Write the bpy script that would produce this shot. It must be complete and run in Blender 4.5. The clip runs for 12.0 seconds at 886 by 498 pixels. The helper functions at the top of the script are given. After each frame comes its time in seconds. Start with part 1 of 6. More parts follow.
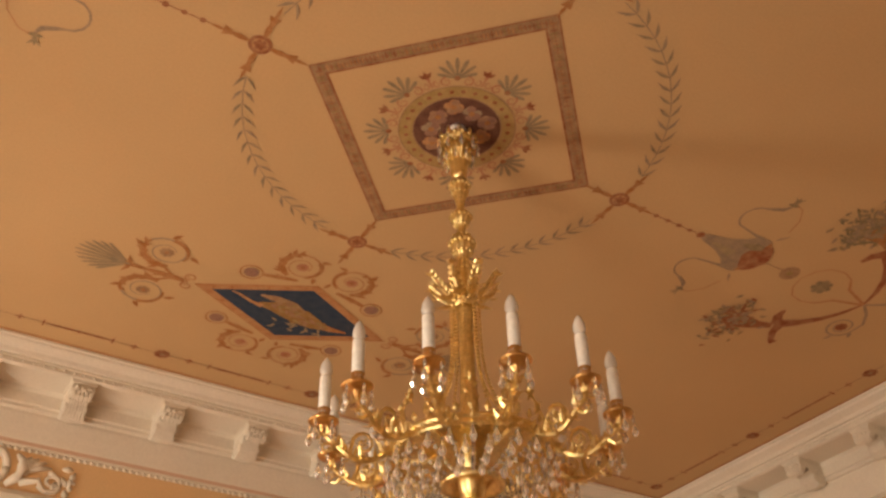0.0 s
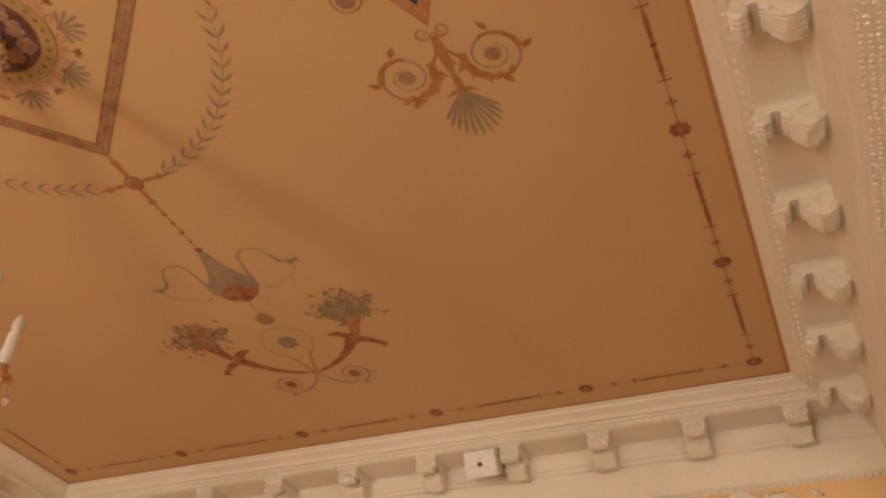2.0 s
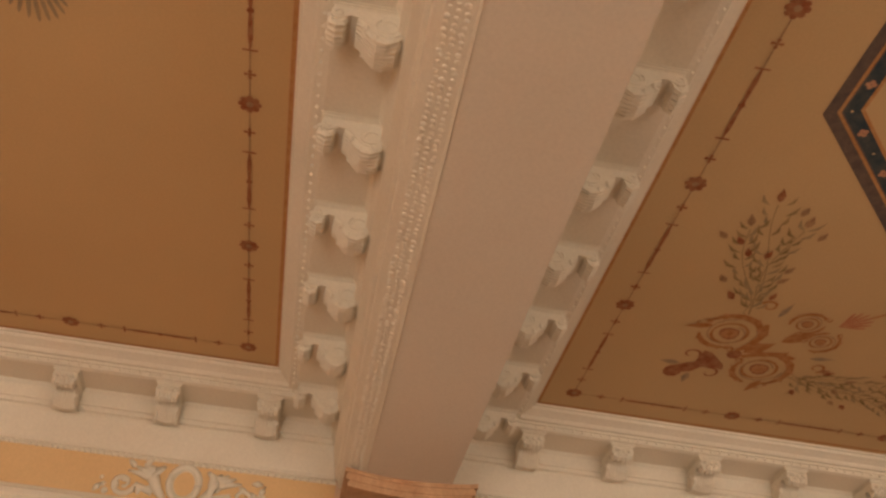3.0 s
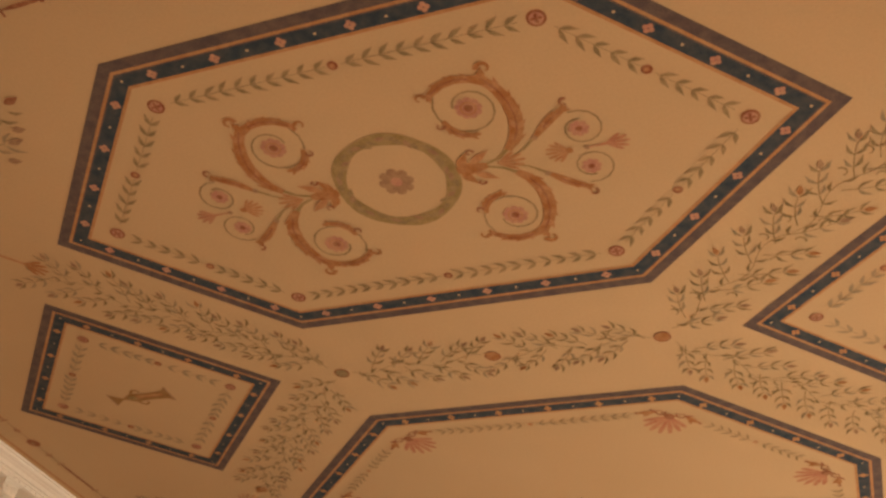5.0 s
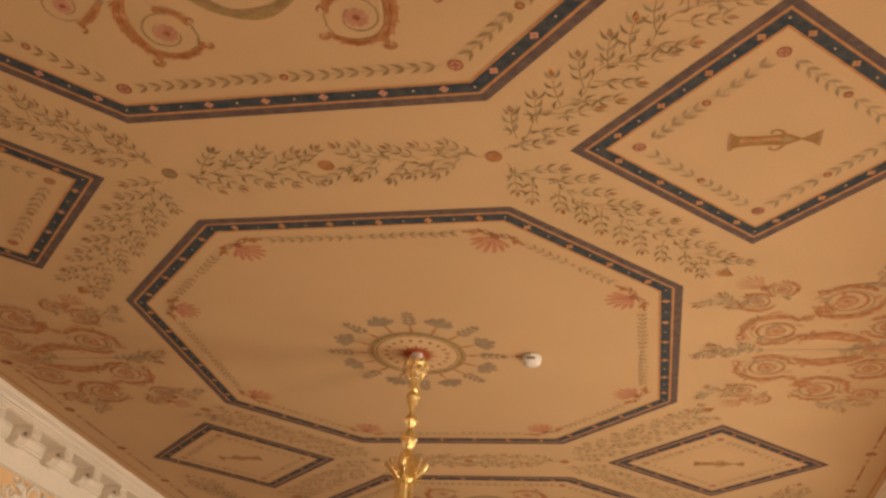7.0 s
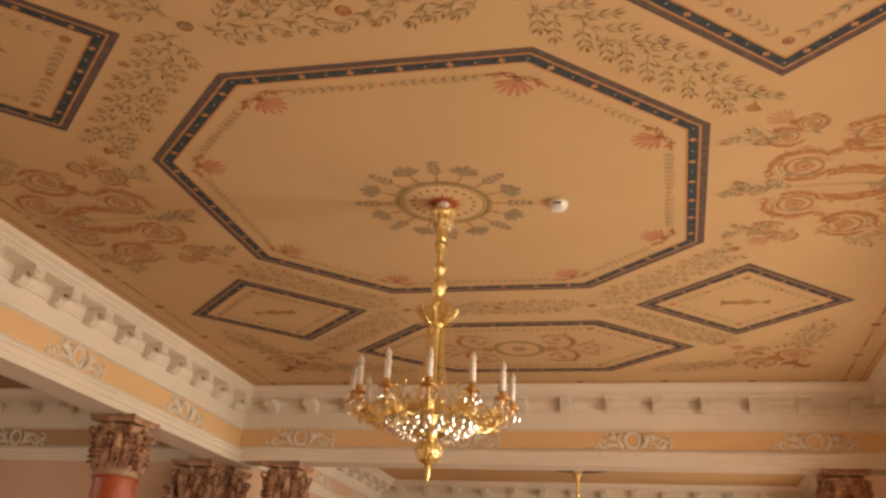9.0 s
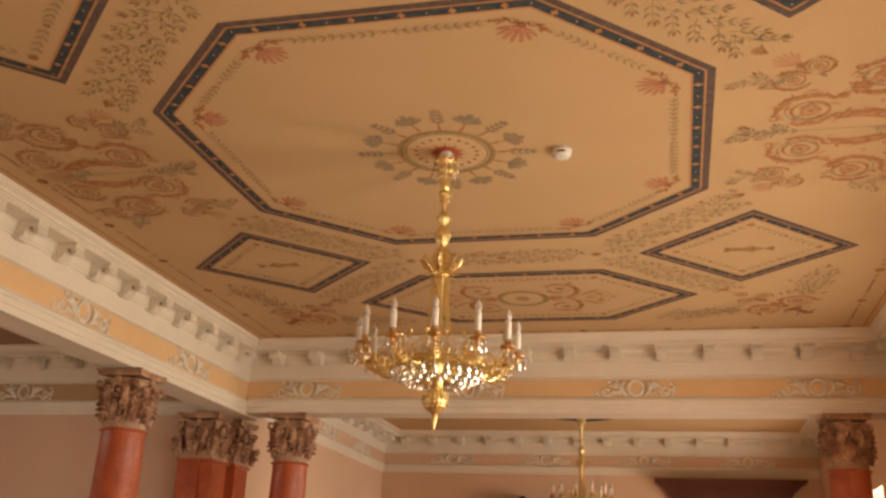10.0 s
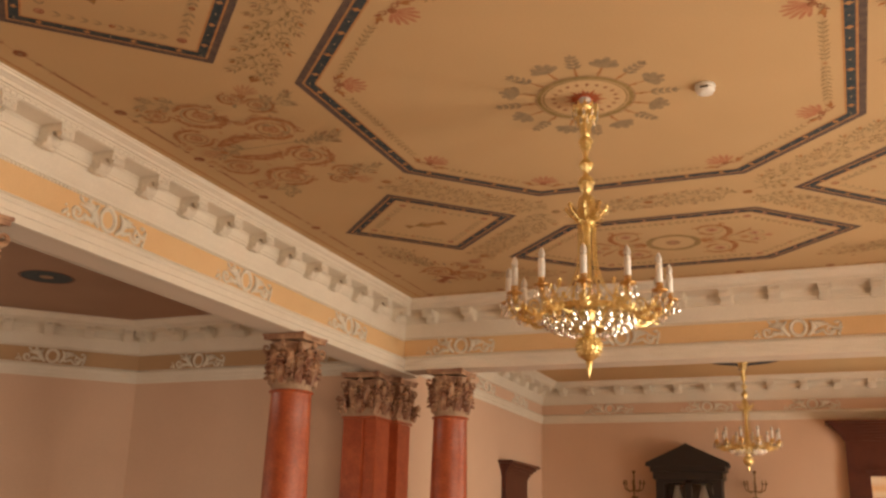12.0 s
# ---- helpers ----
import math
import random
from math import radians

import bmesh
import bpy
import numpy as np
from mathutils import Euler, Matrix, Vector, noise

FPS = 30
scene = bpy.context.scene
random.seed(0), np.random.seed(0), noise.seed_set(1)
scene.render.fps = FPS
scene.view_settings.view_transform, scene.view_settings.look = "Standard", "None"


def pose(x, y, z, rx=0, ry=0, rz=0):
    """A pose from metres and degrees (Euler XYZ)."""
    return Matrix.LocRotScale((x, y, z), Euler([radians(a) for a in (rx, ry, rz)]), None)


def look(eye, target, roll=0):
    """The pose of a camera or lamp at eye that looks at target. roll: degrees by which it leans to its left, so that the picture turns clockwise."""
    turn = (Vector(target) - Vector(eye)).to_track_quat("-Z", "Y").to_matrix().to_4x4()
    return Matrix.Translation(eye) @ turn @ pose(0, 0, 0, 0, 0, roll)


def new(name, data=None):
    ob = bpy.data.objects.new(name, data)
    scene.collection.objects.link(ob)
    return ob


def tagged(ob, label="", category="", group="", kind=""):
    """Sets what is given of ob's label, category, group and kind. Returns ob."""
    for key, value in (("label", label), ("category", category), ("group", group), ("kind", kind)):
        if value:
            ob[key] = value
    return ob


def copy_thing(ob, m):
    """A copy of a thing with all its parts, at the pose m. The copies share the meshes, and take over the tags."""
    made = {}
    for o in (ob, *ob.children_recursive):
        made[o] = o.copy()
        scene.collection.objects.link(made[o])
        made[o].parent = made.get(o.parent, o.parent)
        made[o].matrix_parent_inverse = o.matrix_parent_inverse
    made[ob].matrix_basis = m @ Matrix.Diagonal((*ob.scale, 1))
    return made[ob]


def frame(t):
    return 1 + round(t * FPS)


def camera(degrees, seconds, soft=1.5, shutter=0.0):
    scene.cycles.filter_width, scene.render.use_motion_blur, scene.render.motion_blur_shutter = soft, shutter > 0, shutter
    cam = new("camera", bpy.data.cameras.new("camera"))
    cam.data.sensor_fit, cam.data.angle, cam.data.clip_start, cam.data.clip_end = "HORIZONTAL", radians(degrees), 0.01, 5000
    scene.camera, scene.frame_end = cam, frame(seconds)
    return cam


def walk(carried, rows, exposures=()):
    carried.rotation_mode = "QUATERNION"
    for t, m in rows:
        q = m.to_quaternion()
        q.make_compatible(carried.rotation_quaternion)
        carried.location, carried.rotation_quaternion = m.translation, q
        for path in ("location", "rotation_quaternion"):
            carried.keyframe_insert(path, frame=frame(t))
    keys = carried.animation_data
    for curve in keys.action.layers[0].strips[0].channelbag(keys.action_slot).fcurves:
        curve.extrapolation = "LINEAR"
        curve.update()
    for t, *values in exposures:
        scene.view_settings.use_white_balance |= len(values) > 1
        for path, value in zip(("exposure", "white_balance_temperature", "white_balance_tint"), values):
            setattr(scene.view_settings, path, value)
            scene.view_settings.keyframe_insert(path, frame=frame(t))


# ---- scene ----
DEG = 49.72
cam = camera(DEG, 12.0, soft=2.6)
PATH = [
    (0, (1.576, -5.770, 1.498), (0.711, -7.098, 2.718), -1.64),
    (0.5, (1.588, -5.766, 1.536), (0.594, -7.012, 2.744), -1.12),
    (1, (1.482, -5.716, 1.468), (0.405, -6.857, 2.708), 1.00),
    (1.5, (1.437, -5.627, 1.452), (0.214, -6.592, 2.706), 2.29),
    (2, (1.396, -5.481, 1.487), (-0.012, -6.157, 2.736), 4.09),
    (2.5, (1.363, -5.346, 1.528), (-0.182, -5.637, 2.765), 5.14),
    (3, (1.300, -5.334, 1.708), (-0.285, -5.155, 2.914), 5.03),
    (3.5, (1.260, -5.344, 1.697), (-0.169, -4.688, 2.933), 4.59),
    (3.7, (1.244, -5.339, 1.716), (-0.112, -4.548, 2.956), 4.73),
    (5.3, (1.287, -5.276, 1.695), (0.749, -3.830, 2.968), 8.28),
    (5.5, (1.297, -5.272, 1.696), (0.815, -3.791, 2.950), 8.01),
    (6, (1.321, -5.250, 1.685), (0.924, -3.688, 2.870), 6.59),
    (6.5, (1.324, -5.235, 1.676), (0.938, -3.611, 2.777), 5.39),
    (7, (1.322, -5.204, 1.634), (0.932, -3.536, 2.665), 4.95),
    (7.2, (1.315, -5.199, 1.648), (0.922, -3.507, 2.640), 4.61),
    (8.8, (1.317, -5.172, 1.597), (0.864, -3.388, 2.379), 3.49),
    (9, (1.316, -5.176, 1.583), (0.865, -3.384, 2.348), 3.31),
    (9.5, (1.318, -5.165, 1.590), (0.866, -3.351, 2.301), 2.86),
    (10, (1.296, -5.161, 1.570), (0.839, -3.334, 2.243), 2.58),
    (10.5, (1.301, -5.154, 1.562), (0.813, -3.325, 2.208), 2.51),
    (11, (1.294, -5.152, 1.564), (0.776, -3.324, 2.189), 2.27),
    (11.5, (1.298, -5.149, 1.550), (0.709, -3.338, 2.162), 1.91),
    (12, (1.308, -5.175, 1.537), (0.555, -3.414, 2.113), 1.68),
]
EXPOSURES = [(0, -0.30), (1.0, -0.20), (2.0, -0.10), (2.5, -0.09), (3.0, -0.29), (3.7, -0.50), (5.3, 0.14), (6.0, 0.11), (7.2, 0.09), (9.0, 0.11), (12.0, 0.11)]
walk(cam, [(t, look(e, a, r)) for t, e, a, r in PATH], EXPOSURES)

# ---- daylight through the windows, and added aisle fill ----
CZ = 4.1
world = bpy.data.worlds.new("daylight")
scene.world = world
world.use_nodes = True
_nt = world.node_tree
_sky = _nt.nodes.new("ShaderNodeTexSky")
_sky.sky_type = "NISHITA"
_sky.sun_disc = False
_sky.sun_elevation, _sky.sun_rotation = radians(35), radians(100)
_nt.links.new(_sky.outputs[0], _nt.nodes["Background"].inputs[0])
_nt.nodes["Background"].inputs[1].default_value = 0.08

WINDOWS = [(-9.55, 0.8), (-6.9, 1.1), (-2.3, 1.15), (0.2, 1.3), (2.7, 1.2), (6.7, 0.95), (9.2, 0.95)]
WIN_Z = (0.45, 2.85)
WALL_X = 3.46
# unseen lamps added to brighten the aisle; the wall behind has no openings
AISLE_FILL = [(-4.5, 1.3), (-1.5, 1.3), (0.9, 1.3)]
SPOTS = [(WALL_X + 0.46, wy, ww, -1) for wy, ww in WINDOWS] + [(-9.75, wy, ww, 1) for wy, ww in AISLE_FILL]
for wx, wy, ww, way in SPOTS:
    lamp = bpy.data.lights.new("window_and_fill_light", "AREA")
    low, top = WIN_Z if way < 0 else (0.3, 1.55)
    lamp.shape, lamp.size, lamp.size_y = "RECTANGLE", ww, top - low
    lamp.energy, lamp.color = ((195 if wy < -8 else 126 if wy < -4 else 112 if wy > 5 else 90) * ww / 1.15 if way < 0 else 34), (1.0, 0.855, 0.665)
    ob = new("window_and_fill_light", lamp)
    ob.matrix_world = look((wx, wy, (low + top) / 2), (wx + way, wy, (low + top) / 2))


# ---- materials ----
def mat(name, rough=0.7, metal=0.0, **sockets):
    m = bpy.data.materials.new(name)
    m.use_nodes = True
    b = m.node_tree.nodes["Principled BSDF"]
    b.inputs["Roughness"].default_value, b.inputs["Metallic"].default_value = rough, metal
    for k, v in sockets.items():
        b.inputs[k.replace("_", " ")].default_value = v
    return m, m.node_tree, b


def mottled(name, c, c2, rough=0.7, metal=0.0, scale=3.0, fine=60.0, bump=0.1, dist=0.004, amount=0.5, grain=1.0, **sockets):
    """Two tones mixed by broad noise, with a fine grain in colour and relief."""
    m, nt, b = mat(name, rough, metal, **sockets)
    co = nt.nodes.new("ShaderNodeTexCoord")
    n1, n2 = nt.nodes.new("ShaderNodeTexNoise"), nt.nodes.new("ShaderNodeTexNoise")
    n1.inputs["Scale"].default_value, n1.inputs["Detail"].default_value = scale, 6
    n2.inputs["Scale"].default_value, n2.inputs["Detail"].default_value = fine, 4
    for n in (n1, n2):
        nt.links.new(co.outputs["Object"], n.inputs["Vector"])
    r1 = nt.nodes.new("ShaderNodeMapRange")
    r1.inputs[1].default_value, r1.inputs[2].default_value = 0.5 - amount / 2, 0.5 + amount / 2
    nt.links.new(n1.outputs[0], r1.inputs[0])
    mx = nt.nodes.new("ShaderNodeMix")
    mx.data_type = "RGBA"
    mx.inputs[6].default_value, mx.inputs[7].default_value = (*c, 1), (*c2, 1)
    nt.links.new(r1.outputs[0], mx.inputs[0])
    g = nt.nodes.new("ShaderNodeMapRange")
    g.inputs[1].default_value, g.inputs[2].default_value, g.inputs[3].default_value, g.inputs[4].default_value = 0.3, 0.7, 1 - 0.11 * grain, 1 + 0.09 * grain
    nt.links.new(n2.outputs[0], g.inputs[0])
    mul = nt.nodes.new("ShaderNodeMix")
    mul.data_type, mul.blend_type = "RGBA", "MULTIPLY"
    mul.inputs[0].default_value = 1.0
    nt.links.new(mx.outputs[2], mul.inputs[6])
    nt.links.new(g.outputs[0], mul.inputs[7])
    nt.links.new(mul.outputs[2], b.inputs["Base Color"])
    if bump:
        bp = nt.nodes.new("ShaderNodeBump")
        bp.inputs["Strength"].default_value, bp.inputs["Distance"].default_value = bump, dist
        nt.links.new(n2.outputs[0], bp.inputs["Height"])
        nt.links.new(bp.outputs[0], b.inputs["Normal"])
    return m


CEIL = mottled("ochre_distemper", (0.585, 0.395, 0.20), (0.545, 0.36, 0.178), 0.85, scale=1.2, fine=90, bump=0.02, grain=0.3)
CEIL_A = mottled("pale_ochre_distemper", (0.572, 0.402, 0.216), (0.532, 0.368, 0.192), 0.85, scale=1.2, fine=90, bump=0.02, grain=0.3)
# aisle ceiling: mauve-brown, its colour darkened further for the dim light there
AISLEC = mottled("dimmed_mauve_brown", (0.33, 0.205, 0.135), (0.29, 0.175, 0.115), 0.85, scale=1.2, fine=90, bump=0.02, grain=0.3)
PLASTER = mottled("white_plaster", (0.80, 0.74, 0.64), (0.74, 0.68, 0.58), 0.75, scale=4, fine=70, bump=0.08, grain=0.4)
SOFFIT = mottled("lilac_grey_plaster", (0.73, 0.655, 0.565), (0.69, 0.615, 0.525), 0.8, scale=2, fine=80, bump=0.03, grain=0.35)
FRIEZE = mottled("orange_distemper", (0.77, 0.54, 0.295), (0.73, 0.495, 0.26), 0.85, scale=3, fine=80, bump=0.04, grain=0.4)
# orange frieze of the aisle, with the shade there put into its colour
DIM_FRIEZE = mottled("shaded_orange_distemper", (0.50, 0.33, 0.185), (0.46, 0.30, 0.165), 0.85, scale=3, fine=80, bump=0.04, grain=0.4)
WALLP = mottled("salmon_distemper", (0.71, 0.505, 0.37), (0.67, 0.47, 0.34), 0.85, scale=1.5, fine=90, bump=0.03, grain=0.35)
FLOORM = mottled("oak_parquet", (0.46, 0.30, 0.16), (0.37, 0.23, 0.12), 0.35, scale=6, fine=40)
REDST = mottled("red_scagliola", (0.50, 0.122, 0.045), (0.36, 0.072, 0.028), 0.38, scale=7, fine=38, bump=0.02, amount=0.4, grain=1.5)
CAPM = mottled("patinated_capital", (0.58, 0.37, 0.23), (0.22, 0.09, 0.055), 0.55, scale=8, fine=60, bump=0.3, amount=0.3)
CAPB = mottled("capital_neck_stone", (0.55, 0.39, 0.26), (0.40, 0.25, 0.16), 0.6, scale=9, fine=60, bump=0.2)
WOOD = mottled("dark_red_mahogany", (0.115, 0.030, 0.018), (0.07, 0.017, 0.011), 0.3, scale=5, fine=50, bump=0.05)
BLACKW = mottled("ebonised_wood", (0.014, 0.010, 0.009), (0.022, 0.015, 0.012), 0.5, scale=8, fine=60, bump=0.05)
WHITEP = mottled("white_plastic", (0.80, 0.78, 0.74), (0.76, 0.74, 0.70), 0.4, scale=8, fine=50, bump=0)
GILT = mottled("gilded_bronze", (0.97, 0.81, 0.42), (0.76, 0.56, 0.22), 0.31, 1.0, scale=26, fine=85, bump=0.35, dist=0.004, grain=1.6)
COPPER = mottled("copper_gilt", (0.78, 0.50, 0.20), (0.56, 0.32, 0.11), 0.3, 1.0, scale=30, fine=90, bump=0.2)
CANDLE = mottled("white_candle_sleeve", (0.82, 0.79, 0.74), (0.78, 0.74, 0.68), 0.45, scale=12, fine=60, bump=0)
BULB, _n, _b = mat("frosted_bulb", 0.15, 0, Base_Color=(0.85, 0.80, 0.74, 1), Transmission_Weight=0.35)
CRYSTAL, _n, _b = mat("cut_crystal", 0.12, 0, Base_Color=(0.95, 0.93, 0.90, 1), Transmission_Weight=0.86, IOR=1.52)
GLASS, _n, _b = mat("cabinet_glass", 0.03, 0, Base_Color=(0.9, 0.92, 0.92, 1), Transmission_Weight=1.0, IOR=1.45)
BRASSD = mottled("dark_brass", (0.26, 0.16, 0.07), (0.17, 0.10, 0.045), 0.4, 1.0, scale=10, fine=80)


def paint(name, c, k=0.30):
    """Thin distemper paint: worn patches let the ochre ground through."""
    worn = tuple(v * (1 - k) + w * k for v, w in zip(c, (0.57, 0.395, 0.205)))
    return mottled("paint_" + name, tuple(0.94 * v for v in c), worn, 0.88, scale=22, fine=150, bump=0.03, amount=0.28, grain=1.6)


NAVY = paint("navy", (0.020, 0.042, 0.062), 0.08)
SLATE = paint("slate_border", (0.098, 0.069, 0.066), 0.10)
ORLINE = paint("orange_line", (0.47, 0.215, 0.075))
OLIVE = paint("olive", (0.275, 0.195, 0.085))
SAGE = paint("sage", (0.325, 0.25, 0.14))
TERRA = paint("terracotta", (0.40, 0.158, 0.042))
RUST = paint("rust", (0.29, 0.085, 0.03))
PINK = paint("old_rose", (0.5, 0.235, 0.155))
GOLD = paint("ochre_gold", (0.3, 0.21, 0.072))
BROWN = paint("umber_band", (0.33, 0.19, 0.1))
PALE = paint("pale_cream", (0.660, 0.470, 0.260))
GREYB = paint("grey_blue", (0.310, 0.229, 0.155))
TEAL = paint("grey_teal", (0.244, 0.191, 0.109))
WINE = paint("wine", (0.12, 0.04, 0.028), 0.1)
FADED = paint("faded_terracotta", (0.47, 0.215, 0.085))
SIDEC = paint("pale_terracotta", (0.51, 0.28, 0.14))
STAR = paint("star_red", (0.28, 0.055, 0.016))
FPINK = paint("faded_rose", (0.47, 0.19, 0.1))
SIDER = paint("side_rust", (0.405, 0.168, 0.058))
URNC = paint("urn_amber", (0.31, 0.165, 0.045), 0.15)
LAPIS = paint("lapis_blue", (0.014, 0.038, 0.082), 0.04)
MAUVE = paint("mauve_petal", (0.30, 0.155, 0.11), 0.12)
DUSK = paint("dusky_petal", (0.36, 0.20, 0.115), 0.12)
RINGG = paint("dark_gold", (0.25, 0.165, 0.045), 0.15)
OAKG = paint("oak_grey_green", (0.30, 0.225, 0.135), 0.2)
STARR = paint("bright_star_red", (0.40, 0.075, 0.018), 0.12)


# ---- mesh helpers ----
def mesh_of(bm, name, material):
    me = bpy.data.meshes.new(name)
    bm.to_mesh(me)
    bm.free()
    for m in material if isinstance(material, (list, tuple)) else [material]:
        me.materials.append(m)
    return me


def part(name, bm, material, parent=None, label="", smooth=False):
    me = mesh_of(bm, name, material)
    if smooth:
        me.polygons.foreach_set("use_smooth", [True] * len(me.polygons))
    ob = new(name, me)
    if parent is not None:
        ob.parent = parent
    if label:
        ob["label"] = label
    return ob


def share(name, me, parent, m):
    ob = new(name, me)
    ob.parent, ob.matrix_basis = parent, m
    return ob


def thing(name, m, label, category, group="", kind=""):
    ob = new(name)
    ob.matrix_basis = m
    ob.empty_display_size = 0.1
    return tagged(ob, label, category, group, kind)


def box(bm, x0, x1, y0, y1, z0, z1):
    v = [bm.verts.new(p) for p in ((x0, y0, z0), (x1, y0, z0), (x1, y1, z0), (x0, y1, z0), (x0, y0, z1), (x1, y0, z1), (x1, y1, z1), (x0, y1, z1))]
    for f in ((3, 2, 1, 0), (4, 5, 6, 7), (0, 1, 5, 4), (1, 2, 6, 5), (2, 3, 7, 6), (3, 0, 4, 7)):
        bm.faces.new([v[i] for i in f])


def boxes(*bs):
    bm = bmesh.new()
    for b in bs:
        box(bm, *b)
    return bm


def lathe(bm, prof, n=16, cx=0.0, cy=0.0, lobes=0, depth=0.0):
    """Turns rows of (radius, z) round the z axis; lobes flute the radius."""
    rings = []
    for r, z in prof:
        ring = []
        for i in range(n):
            a = 2 * math.pi * i / n
            q = r * (1 + depth * math.cos(lobes * a)) if lobes else r
            ring.append(bm.verts.new((cx + q * math.cos(a), cy + q * math.sin(a), z)))
        rings.append(ring)
    for a, b in zip(rings, rings[1:]):
        for i in range(n):
            bm.faces.new((a[i], a[(i + 1) % n], b[(i + 1) % n], b[i]))
    bm.faces.new(rings[0][::-1]), bm.faces.new(rings[-1])


def tube(bm, pts, rad, n=6):
    """A round bar along points, with a radius or one for each point."""
    pts = [Vector(p) for p in pts]
    rad = rad if isinstance(rad, (list, tuple)) else [rad] * len(pts)
    rings, up = [], Vector((0.31, 0.17, 0.93))
    for i, p in enumerate(pts):
        d = (pts[min(i + 1, len(pts) - 1)] - pts[max(i - 1, 0)]).normalized()
        u = d.cross(up)
        u = u.normalized() if u.length > 1e-4 else Vector((1, 0, 0))
        w = d.cross(u)
        rings.append([bm.verts.new(p + rad[i] * (math.cos(2 * math.pi * k / n) * u + math.sin(2 * math.pi * k / n) * w)) for k in range(n)])
    for a, b in zip(rings, rings[1:]):
        for k in range(n):
            bm.faces.new((a[k], b[k], b[(k + 1) % n], a[(k + 1) % n]))
    bm.faces.new(rings[0]), bm.faces.new(rings[-1][::-1])


def ball(bm, c, r, nu=8, nv=5, sz=1.0):
    prof = [(max(r * math.sin(math.pi * i / nv), r * 0.08), c[2] - r * sz * math.cos(math.pi * i / nv)) for i in range(nv + 1)]
    lathe(bm, prof, nu, c[0], c[1])


# ---- structure: ceilings, beams, entablatures, walls ----
A = (-3.02, 3.08, -4.295, 4.40)
B = (-3.03, 3.20, -10.235, -5.626)
C = (-3.20, 3.15, 5.50, 10.45)
L_X = (-7.10, -4.10)

CORN = [(0.0, 4.10), (0.0, 4.088), (0.012, 4.086), (0.016, 4.072), (0.034, 4.062), (0.056, 4.048), (0.066, 4.030), (0.084, 4.028),
        (0.084, 4.016), (0.094, 4.014), (0.094, 3.992), (0.115, 3.985), (0.30, 3.985), (0.315, 3.965), (0.315, 3.90), (0.325, 3.895),
        (0.325, 3.875), (0.34, 3.868), (0.34, 3.85), (0.35, 3.79), (0.362, 3.73), (0.366, 3.715), (0.366, 3.695), (0.378, 3.69), (0.378, 3.672)]
ARCH = [(0.372, 3.465), (0.362, 3.46), (0.352, 3.44), (0.342, 3.432), (0.342, 3.405), (0.352, 3.395), (0.356, 3.345), (0.366, 3.34), (0.37, 3.28), (0.395, 3.279)]
BEAMP = CORN[:21] + [(0.364, 3.715), (0.370, 3.70), (0.386, 3.692), (0.390, 3.668), (0.412, 3.656), (0.418, 3.650), (0.500, 3.625), (0.508, 3.618)]
BEAMQ = CORN[:21] + [(0.372, 3.70), (0.380, 3.67), (0.390, 3.655), (0.398, 3.62)]


def side_band(rect, side, prof, lean=None):
    """One side of a moulding round a bay, mitred at both ends. side: 0 -x, 1 +y, 2 +x, 3 -y. lean: shift of the upper edge at the two +y corners."""
    x0, x1, y0, y1 = rect
    (ax, ay), (bx, by) = lean or ((0, 0), (0, 0))
    bm = bmesh.new()
    prev = None
    for o, z in prof:
        k = max(0.0, 1 - o / 0.378)
        corner = {"a": (x0 - o + ax * k, y1 + o + ay * k), "b": (x1 + o + bx * k, y1 + o + by * k), "c": (x1 + o, y0 - o), "d": (x0 - o, y0 - o)}
        p, q = (corner[e] for e in ("da", "ab", "bc", "cd")[side])
        row = bm.verts.new((*p, z)), bm.verts.new((*q, z))
        if prev:
            bm.faces.new((prev[0], prev[1], row[1], row[0]))
        prev = row
    return bm


def leaning(rect, side, u, lean, k):
    """The shift of a piece at u along a side whose upper edge leans."""
    if not lean:
        return Matrix()
    x0, x1, y0, y1 = rect
    (ax, ay), (bx, by) = lean
    t = {0: (u - y0) / (y1 - y0), 1: (u - x0) / (x1 - x0), 2: (u - y0) / (y1 - y0), 3: 0.0}[side]
    dx, dy = {0: (ax * t, 0), 1: (0, ay * (1 - t) + by * t), 2: (bx * t, 0), 3: (0, 0)}[side]
    return Matrix.Translation((dx * k, dy * k, 0))


